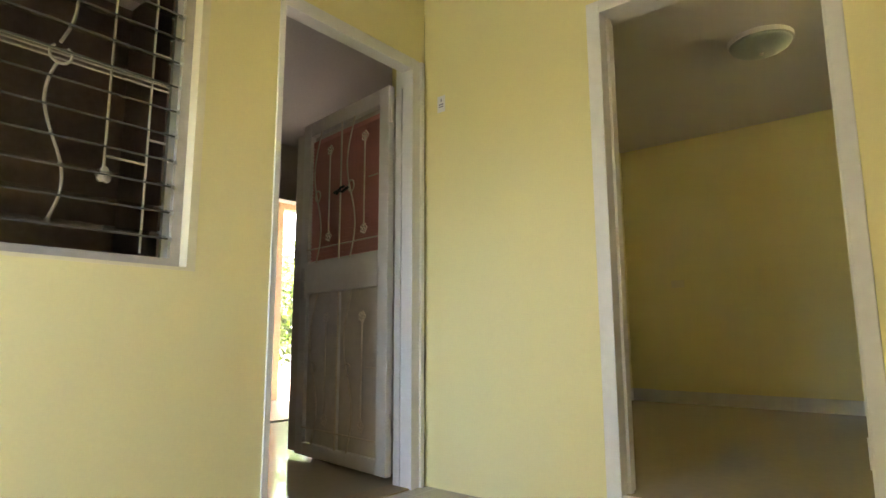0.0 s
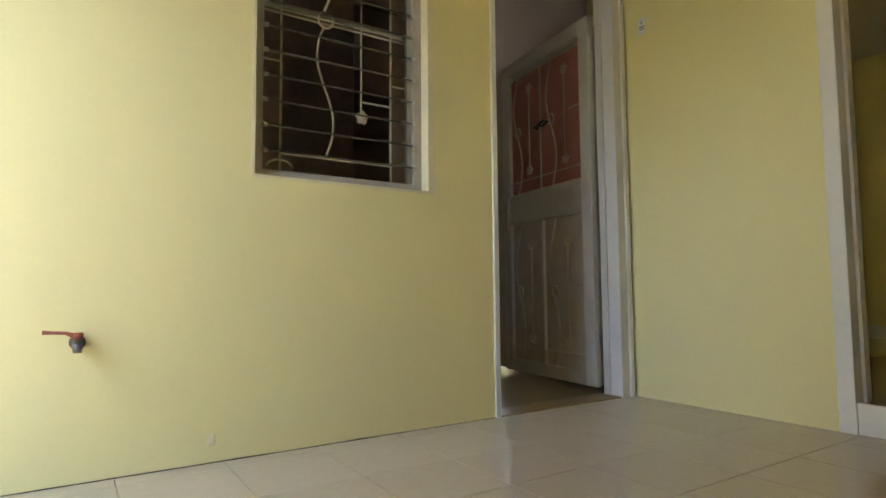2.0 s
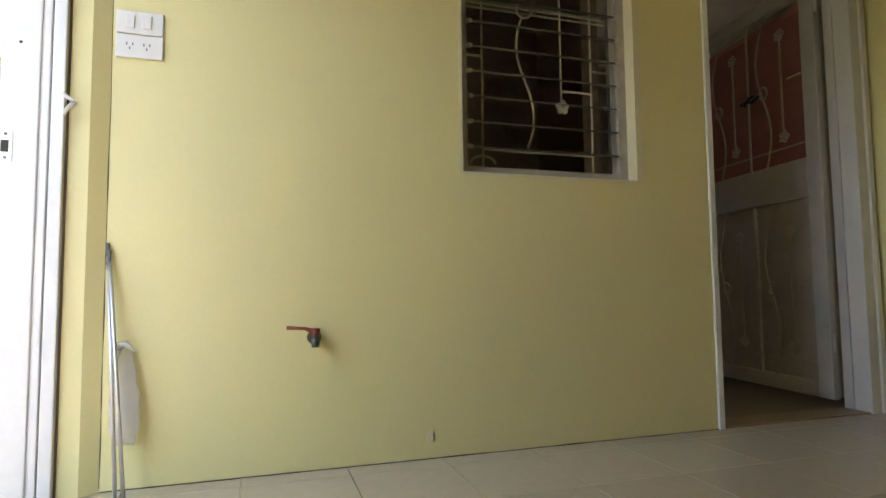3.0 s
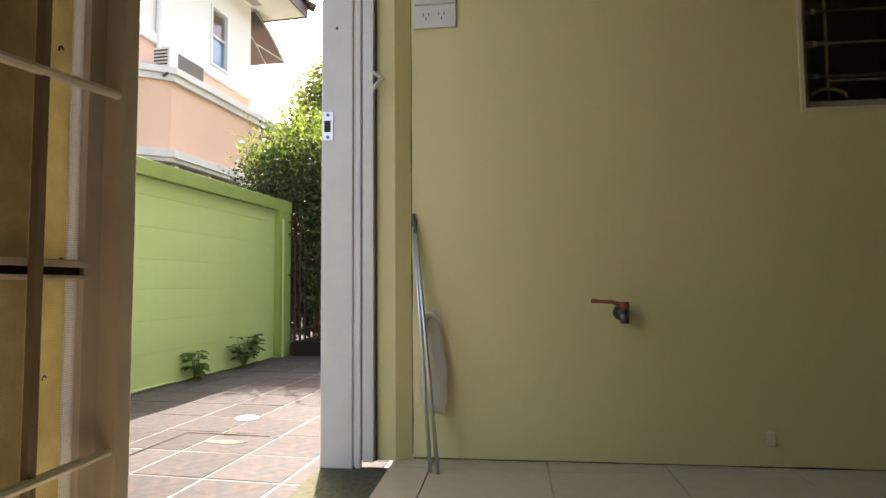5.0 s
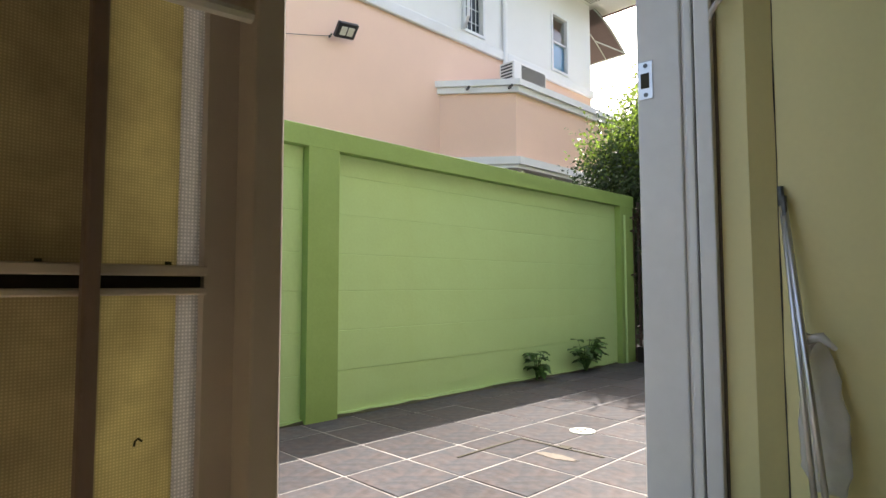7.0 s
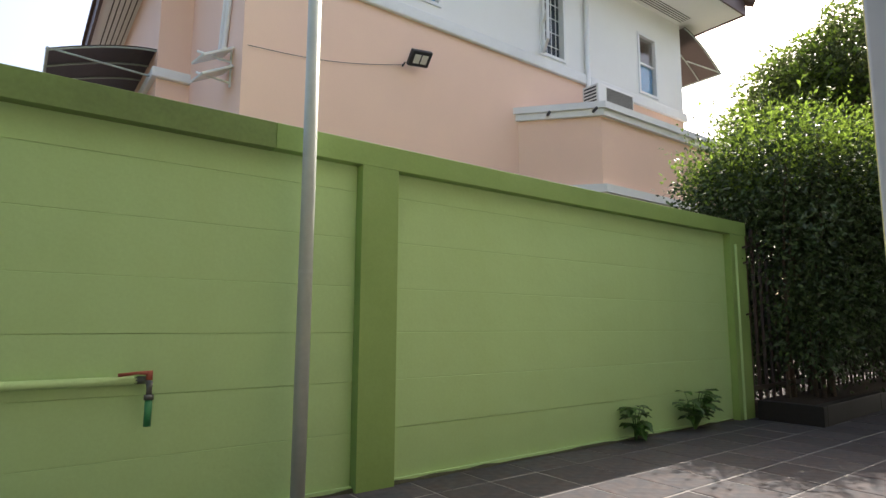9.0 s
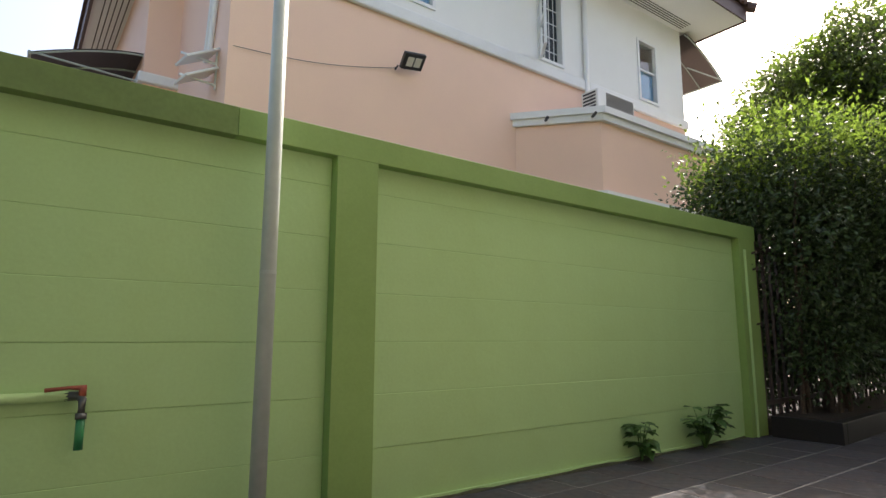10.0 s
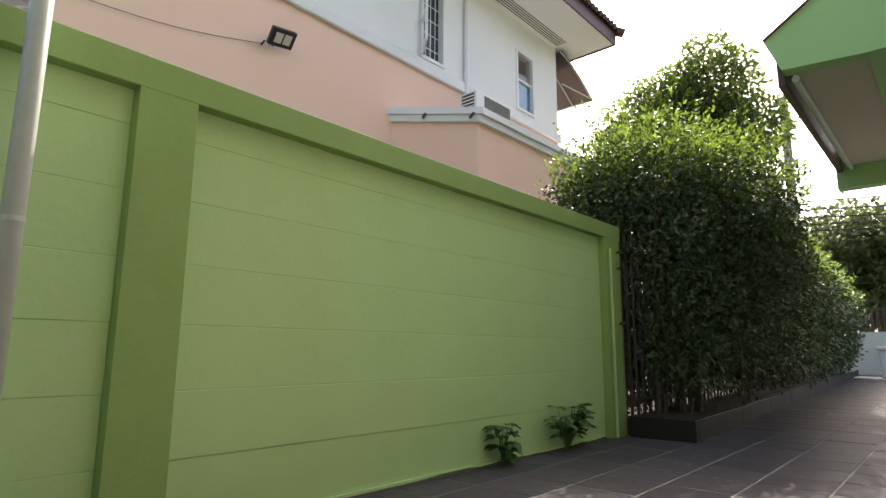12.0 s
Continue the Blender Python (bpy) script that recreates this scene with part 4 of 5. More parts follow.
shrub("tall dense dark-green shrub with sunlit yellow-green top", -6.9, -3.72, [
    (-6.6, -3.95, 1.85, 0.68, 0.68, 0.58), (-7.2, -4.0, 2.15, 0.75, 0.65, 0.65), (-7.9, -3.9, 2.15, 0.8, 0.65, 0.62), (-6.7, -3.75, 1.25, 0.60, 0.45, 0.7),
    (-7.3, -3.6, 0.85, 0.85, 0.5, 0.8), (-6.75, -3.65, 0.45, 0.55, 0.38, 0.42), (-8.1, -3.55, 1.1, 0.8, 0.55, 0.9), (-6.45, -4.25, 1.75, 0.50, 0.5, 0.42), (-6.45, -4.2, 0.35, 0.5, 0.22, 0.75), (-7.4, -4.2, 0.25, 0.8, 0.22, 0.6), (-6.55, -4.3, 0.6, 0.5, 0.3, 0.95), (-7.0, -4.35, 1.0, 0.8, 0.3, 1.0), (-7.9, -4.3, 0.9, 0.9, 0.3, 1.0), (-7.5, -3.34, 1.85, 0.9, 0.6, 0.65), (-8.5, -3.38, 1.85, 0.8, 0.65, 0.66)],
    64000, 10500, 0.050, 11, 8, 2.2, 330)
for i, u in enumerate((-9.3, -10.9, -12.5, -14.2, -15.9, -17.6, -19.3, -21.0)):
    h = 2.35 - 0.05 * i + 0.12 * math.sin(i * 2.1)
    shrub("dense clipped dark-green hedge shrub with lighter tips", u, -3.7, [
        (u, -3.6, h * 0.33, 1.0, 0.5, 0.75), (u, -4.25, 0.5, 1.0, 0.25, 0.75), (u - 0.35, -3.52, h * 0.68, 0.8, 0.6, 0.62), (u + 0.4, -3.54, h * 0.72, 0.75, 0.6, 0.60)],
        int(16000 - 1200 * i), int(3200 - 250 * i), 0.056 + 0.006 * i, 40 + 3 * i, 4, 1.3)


def tree(label, u, v, h, blobs, count, size, seed, r=0.16, light=0.0):
    rng = random.Random(seed)
    tr = thing("tree", label, "tree", m=yard())
    bm = bmesh.new()
    woody(bm, (u, v, GZ), (u + rng.uniform(-0.3, 0.3), v, h * 0.55), r, r * 0.6, rng, 0.15)
    for b in blobs:
        woody(bm, (u, v, h * rng.uniform(0.35, 0.55)), (b[0], b[1], b[2]), r * 0.5, r * 0.12, rng, 0.25)
    part("trunk", bm, BARK, tr)
    foliage("crown", blobs, count, size, LEAF_TREE, tr, seed, 0.3, 0.3)
    # sun on the crown is coloured in by an outer shell of paler leaves
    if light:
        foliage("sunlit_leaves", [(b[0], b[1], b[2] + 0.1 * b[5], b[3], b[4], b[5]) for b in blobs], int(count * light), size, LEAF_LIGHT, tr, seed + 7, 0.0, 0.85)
    return tr


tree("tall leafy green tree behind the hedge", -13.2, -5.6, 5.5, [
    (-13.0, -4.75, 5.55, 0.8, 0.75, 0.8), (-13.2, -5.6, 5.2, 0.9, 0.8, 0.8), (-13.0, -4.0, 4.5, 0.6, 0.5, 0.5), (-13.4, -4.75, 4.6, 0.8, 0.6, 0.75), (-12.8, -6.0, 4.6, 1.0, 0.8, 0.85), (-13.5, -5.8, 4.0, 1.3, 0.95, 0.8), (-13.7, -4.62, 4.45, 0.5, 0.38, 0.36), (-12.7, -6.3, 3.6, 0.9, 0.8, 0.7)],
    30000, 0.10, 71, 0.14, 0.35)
tree("distant dark leafy street tree", -31, -4.6, 6.5, [
    (-31, -4.6, 5.0, 2.2, 1.6, 1.5), (-31, -2.6, 4.4, 2.2, 1.8, 1.6), (-30.5, -5.8, 3.4, 2.0, 1.5, 1.5), (-31, -3.2, 2.6, 2.2, 1.9, 1.4), (-31, -1.0, 4.0, 2.2, 1.8, 1.8)],
    20000, 0.28, 81, 0.2, 0.0)
tree("distant leafy garden tree", -27, -8.6, 6.0, [
    (-27, -8.6, 3.6, 2.0, 1.6, 1.3), (-27, -7.0, 2.9, 1.6, 1.3, 1.2), (-27.5, -10.2, 3.2, 2.0, 1.6, 1.4)],
    9000, 0.28, 91, 0.18, 0.15)
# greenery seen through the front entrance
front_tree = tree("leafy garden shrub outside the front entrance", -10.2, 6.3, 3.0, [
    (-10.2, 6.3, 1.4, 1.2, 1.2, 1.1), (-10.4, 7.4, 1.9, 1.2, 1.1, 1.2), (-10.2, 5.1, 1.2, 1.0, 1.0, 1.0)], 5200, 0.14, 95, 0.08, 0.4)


def weed(label, u, v, n, h, spread, size, seed, steps=(0.45, 0.65, 0.85, 1.0)):
    rng = random.Random(seed)
    w = thing("weed_plant", label, "weed", m=yard(u, v, GZ))
    for k in range(n):
        a = rng.uniform(-0.2, math.pi + 0.2)
        q = Vector((math.cos(a) * spread * rng.uniform(0.3, 1), abs(math.sin(a)) * spread * 0.6 * rng.uniform(0.2, 1), h * rng.uniform(0.55, 1)))
        st = bmesh.new()
        tube(st, [Vector((0, 0, -0.01)), q * 0.5 + Vector((0, 0, 0.03)), q], [0.005, 0.004, 0.002], 5)
        stem = part("stem", st, LEAF_WEED, w)
        for f in steps:
            for s in (-1, 1):
                c = q * f + Vector((0, 0, 0.02 * (1 - f)))
                b = a + s * rng.uniform(0.5, 1.3)
                L = size * rng.uniform(0.7, 1.2)
                d = Vector((math.cos(b), math.sin(b) * 0.8, rng.uniform(-0.35, 0.25)))
                sd2 = Vector((-math.sin(b), math.cos(b), rng.uniform(-0.2, 0.2))) * L * 0.34
                lv = bmesh.new()
                vs = [lv.verts.new(p) for p in (c, c + d * L * 0.18 + sd2 * 0.75, c + d * L * 0.42 + sd2, c + d * L * 0.75 + sd2 * 0.6, c + d * L - Vector((0, 0, L * 0.18)), c + d * L * 0.75 - sd2 * 0.6, c + d * L * 0.42 - sd2, c + d * L * 0.18 - sd2 * 0.75, c + d * L * 0.5 + Vector((0, 0, -L * 0.07)))]
                for i in range(8):
                    lv.faces.new((vs[i], vs[(i + 1) % 8], vs[8]))
                part("leaf", lv, LEAF_WEED, stem)
    return w


weed("small broad-leaved weed growing at the fence foot", -4.50, -3.745, 6, 0.24, 0.11, 0.10, 5, (0.45, 0.75, 1.0))
weed("bushy broad-leaved weed growing at the fence foot", -5.25, -3.74, 17, 0.30, 0.25, 0.09, 6, (0.5, 0.75, 1.0))

# ---- the neighbour's house ----
HV, HW, HE = -7.4, -11.61, -2.74
house = thing("neighbour_house", "two-storey house, peach below and white above, with brown roof", "house", m=yard())
def wall_with_holes(bm, u0, u1, z0, z1, v0, v1, holes):
    us = sorted({u0, u1, *[h[0] for h in holes], *[h[1] for h in holes]})
    zs = sorted({z0, z1, *[h[2] for h in holes], *[h[3] for h in holes]})
    for a, b in zip(us, us[1:]):
        for c, d in zip(zs, zs[1:]):
            m = ((a + b) / 2, (c + d) / 2)
            if not any(h[0] < m[0] < h[1] and h[2] < m[1] < h[3] for h in holes):
                box(bm, a, b, v0, v1, c, d)
windows = [(-5.45, -4.50, 4.95, 6.2), (-8.06, -7.46, 4.86, 6.2), (-10.72, -10.11, 4.87, 6.10)]
bm = bmesh.new()
wall_with_holes(bm, HW, HE, 4.70, 6.70, HV - 0.2, HV, windows)
bmesh.ops.remove_doubles(bm, verts=bm.verts[:], dist=0.0005)
bm.verts.index_update()
bmesh.ops.delete(bm, geom=[f for fs in [[g for g in bm.faces if g is not f and {v.index for v in g.verts} == {v.index for v in f.verts}] and [f] or [] for f in bm.faces] for f in fs], context="FACES")
part("upper_wall", bm, HOUSE_WHITE, house, "white painted upper wall")
part("lower_wall", boxes((HW, HE, HV - 0.2, HV, GZ - 0.1, 4.70)), PEACH, house, "peach painted lower wall")
part("east_wall", boxes((HE - 0.2, HE, -12.0, HV - 0.2, GZ - 0.1, 6.70)), PEACH, house, "pale peach side wall")
part("west_wall", boxes((HW, HW + 0.2, -14.0, HV - 0.2, GZ - 0.1, 6.70)), HOUSE_WHITE, house)
part("back_room", boxes((HW + 0.3, HE - 0.3, HV - 2.2, HV - 2.0, 4.5, 6.6)), WINDOW_GLASS, house, "dark interior behind the windows")
part("band", soft_box(HW - 0.03, -8.63, HV, HV + 0.07, 4.60, 4.78, 0.02), TRIM_WHITE, house)
part("band", soft_box(-8.52, HE, HV, HV + 0.07, 4.60, 4.78, 0.02), TRIM_WHITE, house)
part("sill_band", soft_box(HW - 0.03, -8.63, HV, HV + 0.05, 4.36, 4.42, 0.01), TRIM_WHITE, house)
for i, (u0, u1, z0, z1) in enumerate(windows):
    w = part("window", boxes((u0, u0 + 0.05, HV - 0.12, HV + 0.025, z0, z1), (u1 - 0.05, u1, HV - 0.12, HV + 0.025, z0, z1), (u0 + 0.05, u1 - 0.05, HV - 0.12, HV + 0.025, z0, z0 + 0.05), (u0 + 0.05, u1 - 0.05, HV - 0.12, HV + 0.025, z1 - 0.05, z1)), TRIM_WHITE, house, "white framed window")
    if i == 1:
        part("pane", boxes((u0 + 0.05, u1 - 0.05, HV - 0.10, HV - 0.09, z0 + 0.05, z1 - 0.05)), WINDOW_GLASS, w)
        sash = bmesh.new()
        fu = Vector((u1 - 0.05, HV + 0.03, 0))
        dr = Vector((0.30, 0.38, 0))
        for a, b, zz0, zz1 in ((0, 0.10, z0 + 0.02, z1), (0.90, 1.0, z0 + 0.02, z1), (0.1, 0.9, z0 + 0.02, z0 + 0.07), (0.1, 0.9, z0 + 0.52, z0 + 0.56), (0.1, 0.9, z0 + 0.98, z0 + 1.02)):
            p, q = fu + dr * a, fu + dr * b
            n2 = Vector((-dr.y, dr.x, 0)).normalized() * 0.02
            prism(sash, [(p.x + n2.x, p.y + n2.y), (q.x + n2.x, q.y + n2.y), (q.x - n2.x, q.y - n2.y), (p.x - n2.x, p.y - n2.y)], zz0, zz1)
        part("open_sash", sash, TRIM_WHITE, w, "open white casement")
        part("guard", tubes(*[([(u0 + 0.05 + 0.11 * k, HV - 0.06, z0 + 0.05), (u0 + 0.05 + 0.11 * k, HV - 0.06, z1 - 0.05)], 0.007, 6) for k in range(1, 5)], *[([(u0 + 0.05, HV - 0.06, z0 + 0.25 * k), (u1 - 0.05, HV - 0.06, z0 + 0.25 * k)], 0.007, 6) for k in range(1, 5)]), TRIM_WHITE, w)
    else:
        part("pane", boxes((u0 + 0.05, u1 - 0.05, HV - 0.06, HV - 0.05, z0 + 0.05, z1 - 0.05)), GLASS, w).visible_shadow = False
        part("curtain", boxes((u0 + 0.05, u1 - 0.05, HV - 0.10, HV - 0.08, z0 + 0.05, z0 + 0.64 if i == 2 else z1 - 0.05)), CURTAIN, w, "blue curtain")
        part("glazing_bar", boxes((u0 + 0.05, u1 - 0.05, HV - 0.05, HV - 0.01, z0 + 0.62, z0 + 0.65)), TRIM_WHITE, w)
        if i == 0:
            part("mullion", boxes(((u0 + u1) / 2 - 0.03, (u0 + u1) / 2 + 0.03, HV - 0.05, HV + 0.02, z0 + 0.05, z1 - 0.05)), TRIM_WHITE, w)
part("downpipe", tubes(([(-8.575, HV + 0.05, GZ), (-8.575, HV + 0.05, 6.65)], 0.045, 12)), HOUSE_WHITE, house, smooth=True)

# bay with cornices
bay_outline = [(-6.95, HV), (-7.76, -6.473), (-11.8, -6.473), (-11.8, HV)]
def grown(d):
    return [(-6.95 + d * 0.9, HV), (-7.76 + d * 0.35, -6.473 + d), (-11.8 - d, -6.473 + d), (-11.8 - d, HV)]
bm = bmesh.new()
prism(bm, bay_outline, GZ - 0.1, 1.78)
prism(bm, bay_outline, 2.42, 3.65)
part("bay", bm, PEACH, house, "peach painted bay")
bm = bmesh.new()
prism(bm, [(-7.2, HV), (-7.84, -6.573), (-11.7, -6.573), (-11.7, HV)], 1.78, 2.42)
part("bay_glazing", bm, WINDOW_GLASS, house, "dark strip of bay windows")
for u in (-7.95, -8.8, -9.65, -10.5, -11.4):
    part("bay_mullion", boxes((u - 0.04, u + 0.04, -6.573, -6.493, 1.78, 2.38)), TRIM_WHITE, house)
bm = bmesh.new()
prism(bm, grown(0.10), 2.44, 2.56)
prism(bm, grown(0.06), 2.38, 2.44)
part("lower_cornice", bm, TRIM_WHITE, house, "white cornice")
bm = bmesh.new()
prism(bm, grown(0.12), 3.71, 3.81)
prism(bm, grown(0.07), 3.61, 3.71)
part("upper_cornice", bm, TRIM_WHITE, house, "white cornice")
for u, v in ((-7.22, -7.05), (-7.64, -6.52)):
    part("drain_spout", tubes(([(u, v, 3.67), (u + 0.10, v + 0.14, 3.66)], 0.022, 8)), DARK_PLASTIC, house)

# eaves and hip roof
EO, EW = 1.03, 0.62
part("soffit", boxes((HW - EW, HE + 0.4, HV, HV + EO, 6.700, 6.740), (HW - EW, HW, -14, HV, 6.700, 6.740), (HE, HE + 0.4, -14, HV, 6.700, 6.740)), HOUSE_WHITE, house, "white eave soffit")
part("vent_slots", boxes(*[(HW + 0.1, HE, HV + 0.10 + 0.05 * k, HV + 0.115 + 0.05 * k, 6.694, 6.701) for k in range(5)]), CRACK, house, "dark ventilation slots")
part("fascia", boxes((HW - EW - 0.03, HE + 0.43, HV + EO, HV + EO + 0.03, 6.670, 6.970), (HW - EW - 0.03, HW - EW, -14, HV + EO, 6.670, 6.970), (HE + 0.4, HE + 0.43, -14, HV + EO, 6.670, 6.970)), FASCIA, house, "brown fascia board")
bm = bmesh.new()
a, b, c, d = [bm.verts.new(p) for p in ((HW - EW - 0.08, HV + EO + 0.08, 6.970), (HE + 0.48, HV + EO + 0.08, 6.970), (HE - 3.4, -11.0, 8.950), (HW + 3.4, -11.0, 8.950))]
e, f = [bm.verts.new(p) for p in ((HW - EW - 0.08, -15, 6.970), (HE + 0.48, -15, 6.970))]
for q in ((a, b, c, d), (e, a, d), (b, f, c), (f, e, d, c)):
    bm.faces.new(q)
bmesh.ops.solidify(bm, geom=bm.faces[:], thickness=0.06)
roof = part("roof", bm, ROOF, house, "brown tiled hip roof")
tile_end = mesh_of("roof_tile", tubes(([(0, 0.0, 0.0), (0, -0.5, 0.29)], 0.055, 8)), ROOF)
for k in range(64):
    piece("roof_tile", tile_end, roof, pose(HW - EW + 0.16 * k, HV + EO + 0.12, 6.985))
tile_side = mesh_of("roof_tile", tubes(([(0.0, 0, 0.0), (0.5, 0, 0.29)], 0.055, 8)), ROOF)
for k in range(34):
    piece("roof_tile", tile_side, roof, pose(HW - EW - 0.12, HV + EO - 0.1 - 0.16 * k, 6.985))
part("ridge_end", tubes(([(HW - EW - 0.16, HV + EO + 0.16, 6.950), (HW + 0.3, HV - 0.3, 7.600)], 0.10, 10)), ROOF, house)

# awnings
def awning(u0, u1, v0, v1, z_top, drop, along_u, name_label):
    aw = thing("awning", name_label, "awning", m=yard())
    sheet, ribs = bmesh.new(), bmesh.new()
    n = 10
    def at(f, g):
        z = z_top - drop * f ** 1.5
        return (u0 + (u1 - u0) * f, v0 + (v1 - v0) * g, z) if along_u else (u0 + (u1 - u0) * g, v0 + (v1 - v0) * math.sin(f * math.pi / 2), z)
    rows = [[sheet.verts.new(at(i / n, g)) for g in (0, 1)] for i in range(n + 1)]
    for i in range(n):
        sheet.faces.new((rows[i][0], rows[i][1], rows[i + 1][1], rows[i + 1][0]))
    bmesh.ops.solidify(sheet, geom=sheet.faces[:], thickness=0.012)
    part("sheet", sheet, AWNING, aw, "ribbed brown sheet")
    for g in (0.01, 0.25, 0.5, 0.75, 0.99):
        rib = bmesh.new()
        tube(rib, [Vector(at(i / n, g)) - Vector((0, 0, 0.02)) for i in range(n + 1)], 0.014, 6)
        part("rib", rib, GALV, aw)
    part("front_rail", tubes(([at(1, 0), at(1, 1)], 0.02, 6)), GALV, aw)
    part("brace", tubes(([Vector(at(0.02, 0.01)) - Vector((0, 0, drop * 1.15)), at(0.98, 0.01)], 0.014, 6)), GALV, aw)
    part("brace", tubes(([Vector(at(0.02, 0.99)) - Vector((0, 0, drop * 1.15)), at(0.98, 0.99)], 0.014, 6)), GALV, aw)
    return aw
awning(HW, -13.0, -9.3, -7.27, 6.62, 0.63, True, "curved brown awning on the white side wall")
awning(-2.3, -1.02, -12.6, -10.0, 4.42, 0.36, True, "curved brown awning on the peach side wing")

wing = thing("house_wing", "pale peach side wing with brown overhanging eave", "house wing", m=yard())
part("wall", boxes((-3.2, -2.30, -14.5, -9.9, GZ - 0.1, 6.0)), PEACH, wing)
part("band", soft_box(-3.1, -2.23, -14.5, -9.83, 3.95, 4.10, 0.02), TRIM_WHITE, wing)
part("soffit", boxes((-3.3, -1.75, -14.8, -9.2, 6.0, 6.05)), HOUSE_WHITE, wing)
part("fascia", boxes((-1.75, -1.70, -14.8, -9.2, 5.95, 6.25), (-3.3, -1.70, -9.2, -9.15, 5.95, 6.25)), FASCIA, wing)
for k in range(5):
    part("slot", boxes((-2.24 + 0.08 * k, -2.225 + 0.08 * k, -14.5, -9.5, 5.992, 6.001)), CRACK, wing)
part("roof", boxes((-3.4, -1.65, -14.9, -9.1, 6.25, 6.33)), ROOF, wing)

ac = thing("air_conditioner", "white outdoor air conditioner unit with grille front", "air conditioner", m=yard(-8.52, -6.90, 3.82))
part("case", soft_box(-0.46, 0.46, -0.16, 0.16, 0.05, 0.50, 0.02), PLASTIC, ac)
part("fan_grille", boxes(*[(-0.42, 0.26, 0.161, 0.170, 0.09 + 0.022 * k, 0.102 + 0.022 * k) for k in range(17)]), CONCRETE, ac, "grey grille slats")
part("side_grille", boxes(*[(0.461, 0.468, -0.12, 0.12, 0.10 + 0.055 * k, 0.125 + 0.055 * k) for k in range(7)]), DARK_PLASTIC, ac)
part("feet", boxes((-0.35, -0.28, -0.15, 0.15, 0.0, 0.05), (0.28, 0.35, -0.15, 0.15, 0.0, 0.05)), GALV, ac)

flood = thing("floodlight", "small black floodlight on a bracket with trailing wire", "floodlight", m=yard(-4.97, HV, 3.99))
bm = soft_box(-0.16, 0.16, -0.03, 0.03, -0.11, 0.11, 0.012)
bmesh.ops.transform(bm, matrix=pose(0, 0.20, 0.0, -48, 8, 0), verts=bm.verts[:])
part("case", bm, DARK_PLASTIC, flood)
for s in (-1, 1):
    bm = soft_box(s * 0.058 - 0.048, s * 0.058 + 0.048, 0.031, 0.036, -0.062, 0.062, 0.003)
    bmesh.ops.transform(bm, matrix=pose(0, 0.20, 0.0, -48, 8, 0), verts=bm.verts[:])
    part("lens", bm, LENS, flood, "pale lamp pane")
part("bracket", tubes(([(0.0, 0.0, -0.02), (0.0, 0.16, 0.02)], 0.016, 8), ), DARK_PLASTIC, flood)
part("cable_loop", tubes(([(0.16, 0.1, -0.06), (0.17, 0.05, -0.10), (0.15, 0.02, -0.06)], 0.012, 6)), DARK_PLASTIC, flood)
sag = [Vector((-4.80, HV + 0.02, 3.92)).lerp(Vector((HE - 0.05, HV + 0.02, 3.585)), i / 14) - Vector((0, 0, 0.07 * math.sin(math.pi * i / 14))) for i in range(15)]
part("wire", tubes(([p - Vector((-4.97, HV, 3.99)) for p in sag], 0.0035, 5)), DARK_PLASTIC, flood)

shelf = thing("wall_bracket_panels", "two tilted white panels on brackets at the side wall", "wall panels", m=yard(HE, -7.95, 3.22))
for z in (0.0, 0.22):
    bm = soft_box(0.0, 0.40, -0.17, 0.17, -0.015, 0.015, 0.006)
    bmesh.ops.transform(bm, matrix=pose(0.03, 0.1, z + 0.22, 0, 30, 8), verts=bm.verts[:])
    part("panel", bm, PLASTIC, shelf)
part("bracket", tubes(([(0.0, 0.15, 0.0), (0.0, 0.15, 0.48)], 0.02, 6), ([(0.0, 0.15, 0.05), (0.38, 0.15, 0.08)], 0.014, 6), ([(0.0, 0.15, 0.30), (0.38, 0.15, 0.33)], 0.014, 6)), TRIM_WHITE, shelf)
part("pipe", tubes(([(0.03, -0.10, 0.48), (0.05, 0.42, 2.4), (0.05, 0.48, 3.2)], 0.03, 8), ([(0.03, -0.27, 0.48), (0.05, 0.25, 2.4), (0.05, 0.31, 3.2)], 0.03, 8)), TRIM_WHITE, shelf)

# ---- own house further along the drive ----
own = thing("green_house_wing", "mint green house wing with overhanging eave and beige soffit", "house wing", m=yard(0, 0.25, 0.06))
part("beam", boxes((-11.2, -7.62, -2.21, -1.20, 2.90, 3.05)), GREEN_HOUSE, own)
bm = bmesh.new()
for pts in ([(-2.99, 3.275), (-2.86, 2.95), (-2.21, 2.90), (-0.2, 2.90), (-0.2, 5.14), (-1.2, 4.47)],):
    lo = [bm.verts.new((-7.45, v, z)) for v, z in pts]
    hi = [bm.verts.new((-7.62, v, z)) for v, z in pts]
    bm.faces.new(lo)
    bm.faces.new(hi[::-1])
    for i in range(len(pts)):
        bm.faces.new((lo[i], lo[(i + 1) % len(pts)], hi[(i + 1) % len(pts)], hi[i]))
part("gable", bm, GREEN_HOUSE, own)
part("far_gable", boxes((-11.4, -11.2, -2.95, -1.9, 2.62, 3.2)), GREEN_HOUSE, own)
part("soffit", boxes((-11.2, -7.62, -2.80, -2.20, 2.93, 2.96)), SOFFIT, own, "beige soffit")
part("eave_board", boxes((-11.2, -7.62, -2.93, -2.87, 2.86, 3.14)), FASCIA, own, "dark eave board")
part("gutter", tubes(([(-11.2, -2.78, 2.90), (-7.62, -2.78, 2.90)], 0.035, 10)), GALV, own)
bm = bmesh.new()
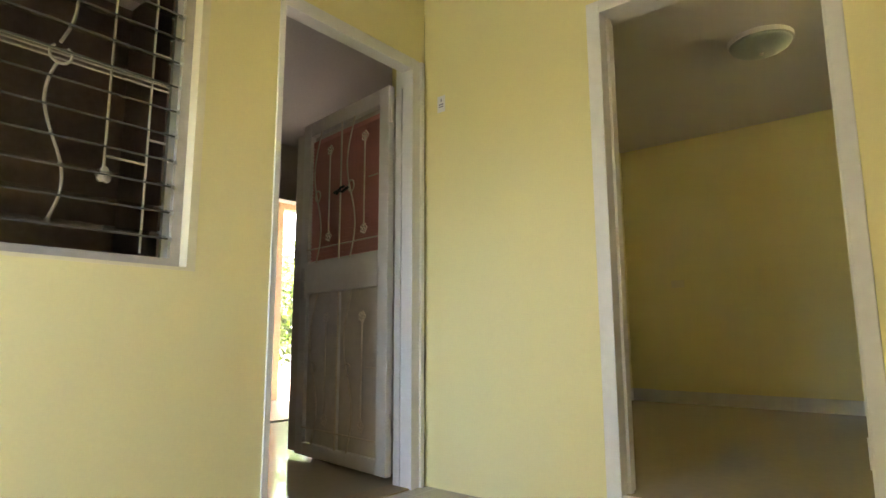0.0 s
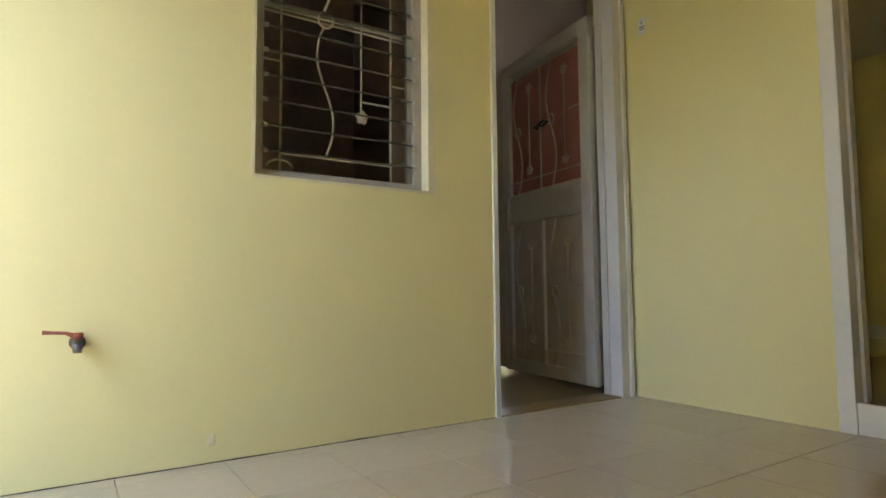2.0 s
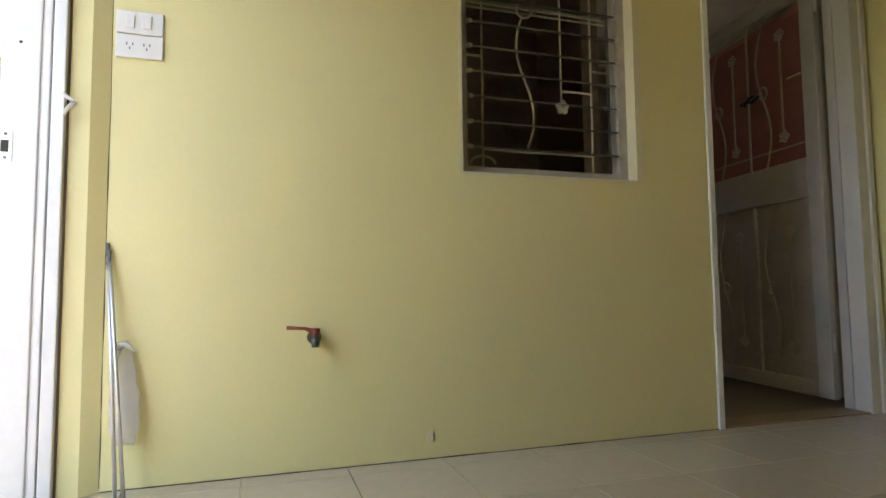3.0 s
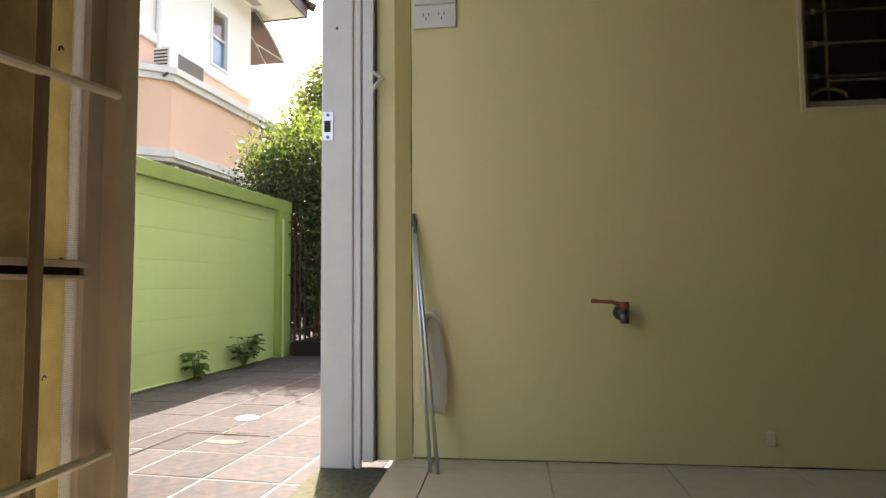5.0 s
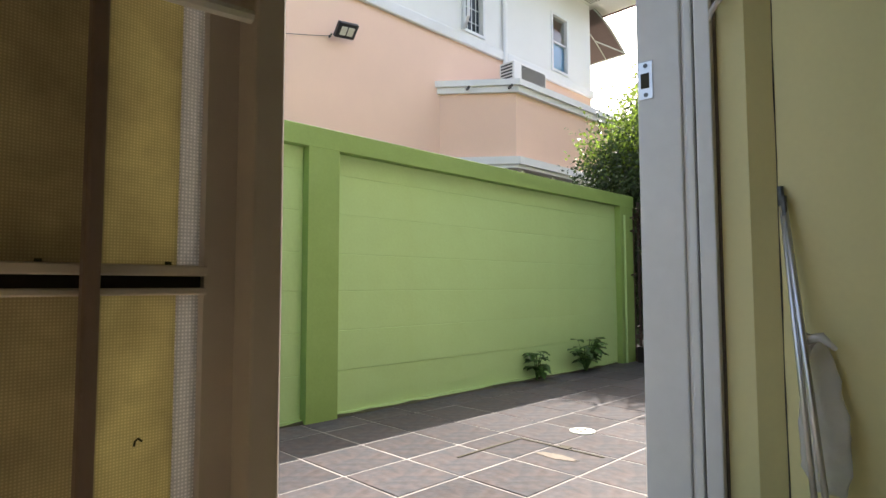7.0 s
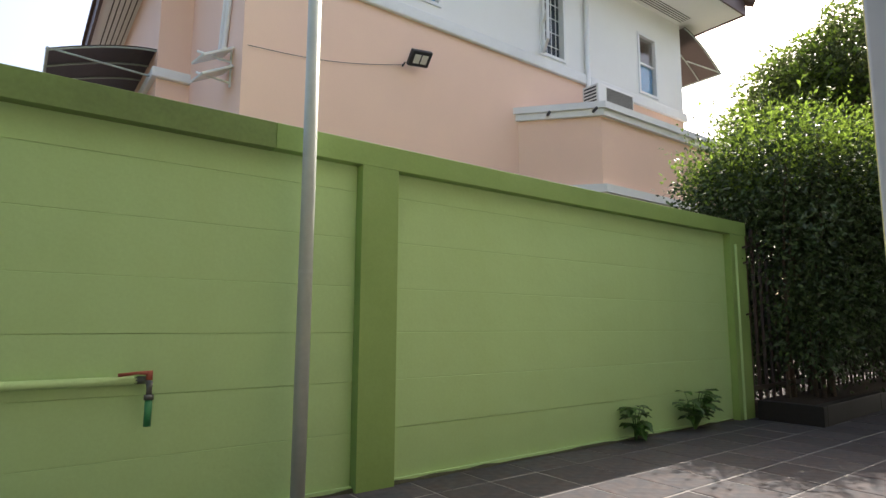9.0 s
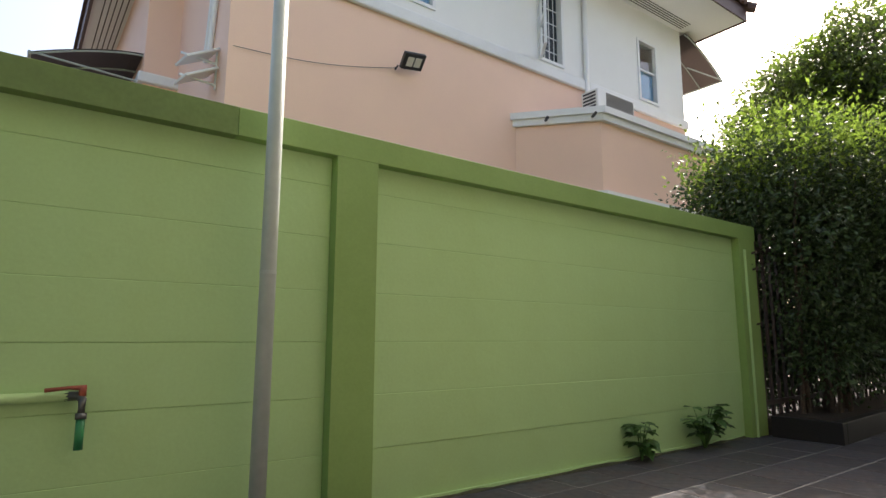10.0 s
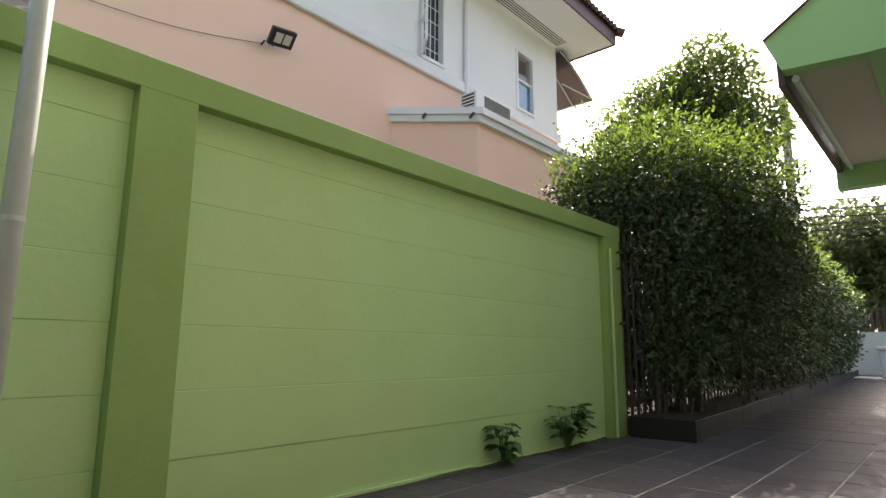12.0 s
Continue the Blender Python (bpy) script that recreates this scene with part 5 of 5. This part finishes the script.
v4 = [bm.verts.new(p) for p in ((-11.3, -2.99, 3.28), (-7.4, -2.99, 3.28), (-7.4, -1.2, 4.48), (-11.3, -1.2, 4.48))]
bm.faces.new(v4)
bmesh.ops.solidify(bm, geom=bm.faces[:], thickness=0.06)
part("roof", bm, ROOF, own)
# out of view; its height is there to cut the sky over the drive
wall_rest = solid("wall_shade_drive", boxes((-16.0, -2.05, -0.95, -0.75, GZ - 0.1, 6.3)), END_PAINT, "unseen greyish green wall raised to shade the drive", "wall", "structure", m=yard())
# unseen eave, run out far enough to shade the door step
room_roof = solid("roof_slab", boxes((-2.1, EX + 0.2, -2.1, NY + 0.2, TOP + 0.12, TOP + 0.22)), GREEN_HOUSE, "green edged roof slab over the utility room", "roof", "structure")
# added out of view to take sky light off the fence
wall_sky_block = solid("wall_sky_block", boxes((-2.05, 1.62, -1.28, -1.12, TOP + 0.22, 6.3)), END_PAINT, "unseen greyish green upper wall added to block the sky", "wall", "structure")
house_roof = solid("roof_main", boxes((-7.6, -2.1, -1.0, 6.5, 2.72, 2.85)), ROOF, "brown roof over the inner rooms", "roof", "structure")

# added out of view to dim the east end of the yard
shade_east = solid("wall_shade_east", boxes((1.62, 8.0, -1.30, -1.15, GZ - 0.1, 6.3), (1.62, 1.75, -1.15, NY, GZ - 0.1, 6.3)), END_PAINT, "unseen greyish green wall added to darken the fence end", "wall", "structure")

# far end of the drive
end_wall = thing("end_wall", "greyish painted boundary wall with dark slats above", "boundary wall", kind="structure", m=yard())
part("wall", boxes((-24.4, -24.2, -12, 6, GZ - 0.1, 1.05)), END_PAINT, end_wall)
part("slats", boxes(*[(-24.33, -24.27, -9 + 0.16 * k, -8.93 + 0.16 * k, 1.05, 1.75) for k in range(70)]), FENCE_IRON, end_wall)
part("slat_rail", boxes((-24.36, -24.24, -9, 2.2, 1.75, 1.80)), FENCE_IRON, end_wall)
bin_ = thing("white_crate", "white plastic crate by the boundary wall", "crate", m=yard(-21.8, -3.05, GZ))
part("crate_body", soft_box(-0.3, 0.3, -0.3, 0.3, 0.0, 0.75, 0.02), PLASTIC, bin_)
part("crate_lid", soft_box(-0.36, 0.36, -0.36, 0.36, 0.75, 0.85, 0.02), PLASTIC, bin_)
post = thing("utility_pole", "tall grey concrete utility pole with cables", "utility pole", m=yard(-26, -5.80, GZ))
part("shaft", tubes(([(0, 0, 0), (0, 0, 10.4)], [0.19, 0.14], 10)), CONCRETE, post)
for z in (6.9, 7.5):
    part("insulator", tubes(([(0, 0.25, z), (0, 0.25, z + 0.35)], 0.06, 8)), DARK_PLASTIC, post)
    part("insulator_arm", tubes(([(0, 0.0, z + 0.1), (0, 0.25, z + 0.1)], 0.03, 6)), DARK_PLASTIC, post)
for k, z in enumerate((5.9, 5.6, 5.35, 5.1, 6.2)):
    part("cable", tubes(([(0, 0, z)] + [(-0.5 * i, 3.0 * i, z - 0.5 * math.sin(math.pi * i / 8) + 0.02 * k * i) for i in range(1, 9)], 0.025, 5)), DARK_PLASTIC, post)

# ---- tiles, last ----
p = 0.318
tile_me = mesh_of("tile", soft_box(-p / 2 + 0.0012, p / 2 - 0.0012, -p / 2 + 0.0012, p / 2 - 0.0012, -0.008, 0.0, 0.0012, 1), TILE)
for i in range(11):
    for j in range(11):
        x, y = -2.104 + p * (i + 0.5) + 0.002, -0.628 - 2 * p + p * (j + 0.5)
        if x - p / 2 < EX and y + p / 2 < NY + 0.3:
            x0, x1, ya, yb = max(x - p / 2, WX), min(x + p / 2, EX), max(y - p / 2, -1.06), min(y + p / 2, NY)
            if x1 - x0 < 0.02 or yb - ya < 0.02:
                continue
            if x1 - x0 > p - 0.001 and yb - ya > p - 0.001:
                piece("tile", tile_me, floor, pose(x, y, random.uniform(-0.0003, 0.0003), random.uniform(-0.05, 0.05), random.uniform(-0.05, 0.05)))
            else:
                piece("tile", mesh_of("tile", soft_box(x0 + 0.0012, x1 - 0.0012, ya + 0.0012, yb - 0.0012, -0.008, 0.0, 0.0012, 1), TILE), floor, Matrix())
q = 0.341
stone_me = mesh_of("tile", soft_box(-q / 2 + 0.005, q / 2 - 0.005, -q / 2 + 0.005, q / 2 - 0.005, -0.010, 0.0, 0.003, 1), STONE)
rest = bmesh.new()
for i in range(-64, 12):
    for j in range(-6, 13):
        u, v = -2.277 + q * (i + 0.5), -2.848 + q * (j + 0.5)
        if (v + q / 2 < -3.74 and u > -6.05) or v < -4.9 or (u > -2.45 and v > -1.60) or u < -23.6 or v > 1.0:
            continue
        if v - q / 2 < -3.80 and u > -6.05:
            piece("tile", mesh_of("tile", soft_box(u - q / 2 + 0.005, u + q / 2 - 0.005, -3.80, v + q / 2 - 0.005, GZ - 0.010, GZ, 0.003, 1), STONE), bed, Matrix())
            continue
        if -6.6 < u < 0.7 and v < -1.3:
            piece("tile", stone_me, bed, pose(u, v, GZ + random.uniform(-0.001, 0.001), random.uniform(-0.25, 0.25), random.uniform(-0.25, 0.25)))
        else:
            box(rest, u - q / 2 + 0.005, u + q / 2 - 0.005, v - q / 2 + 0.005, v + q / 2 - 0.005, GZ - 0.010, GZ + random.uniform(-0.001, 0.001))
tagged(part("far_tiles", rest, STONE, bed), kind="stuff")
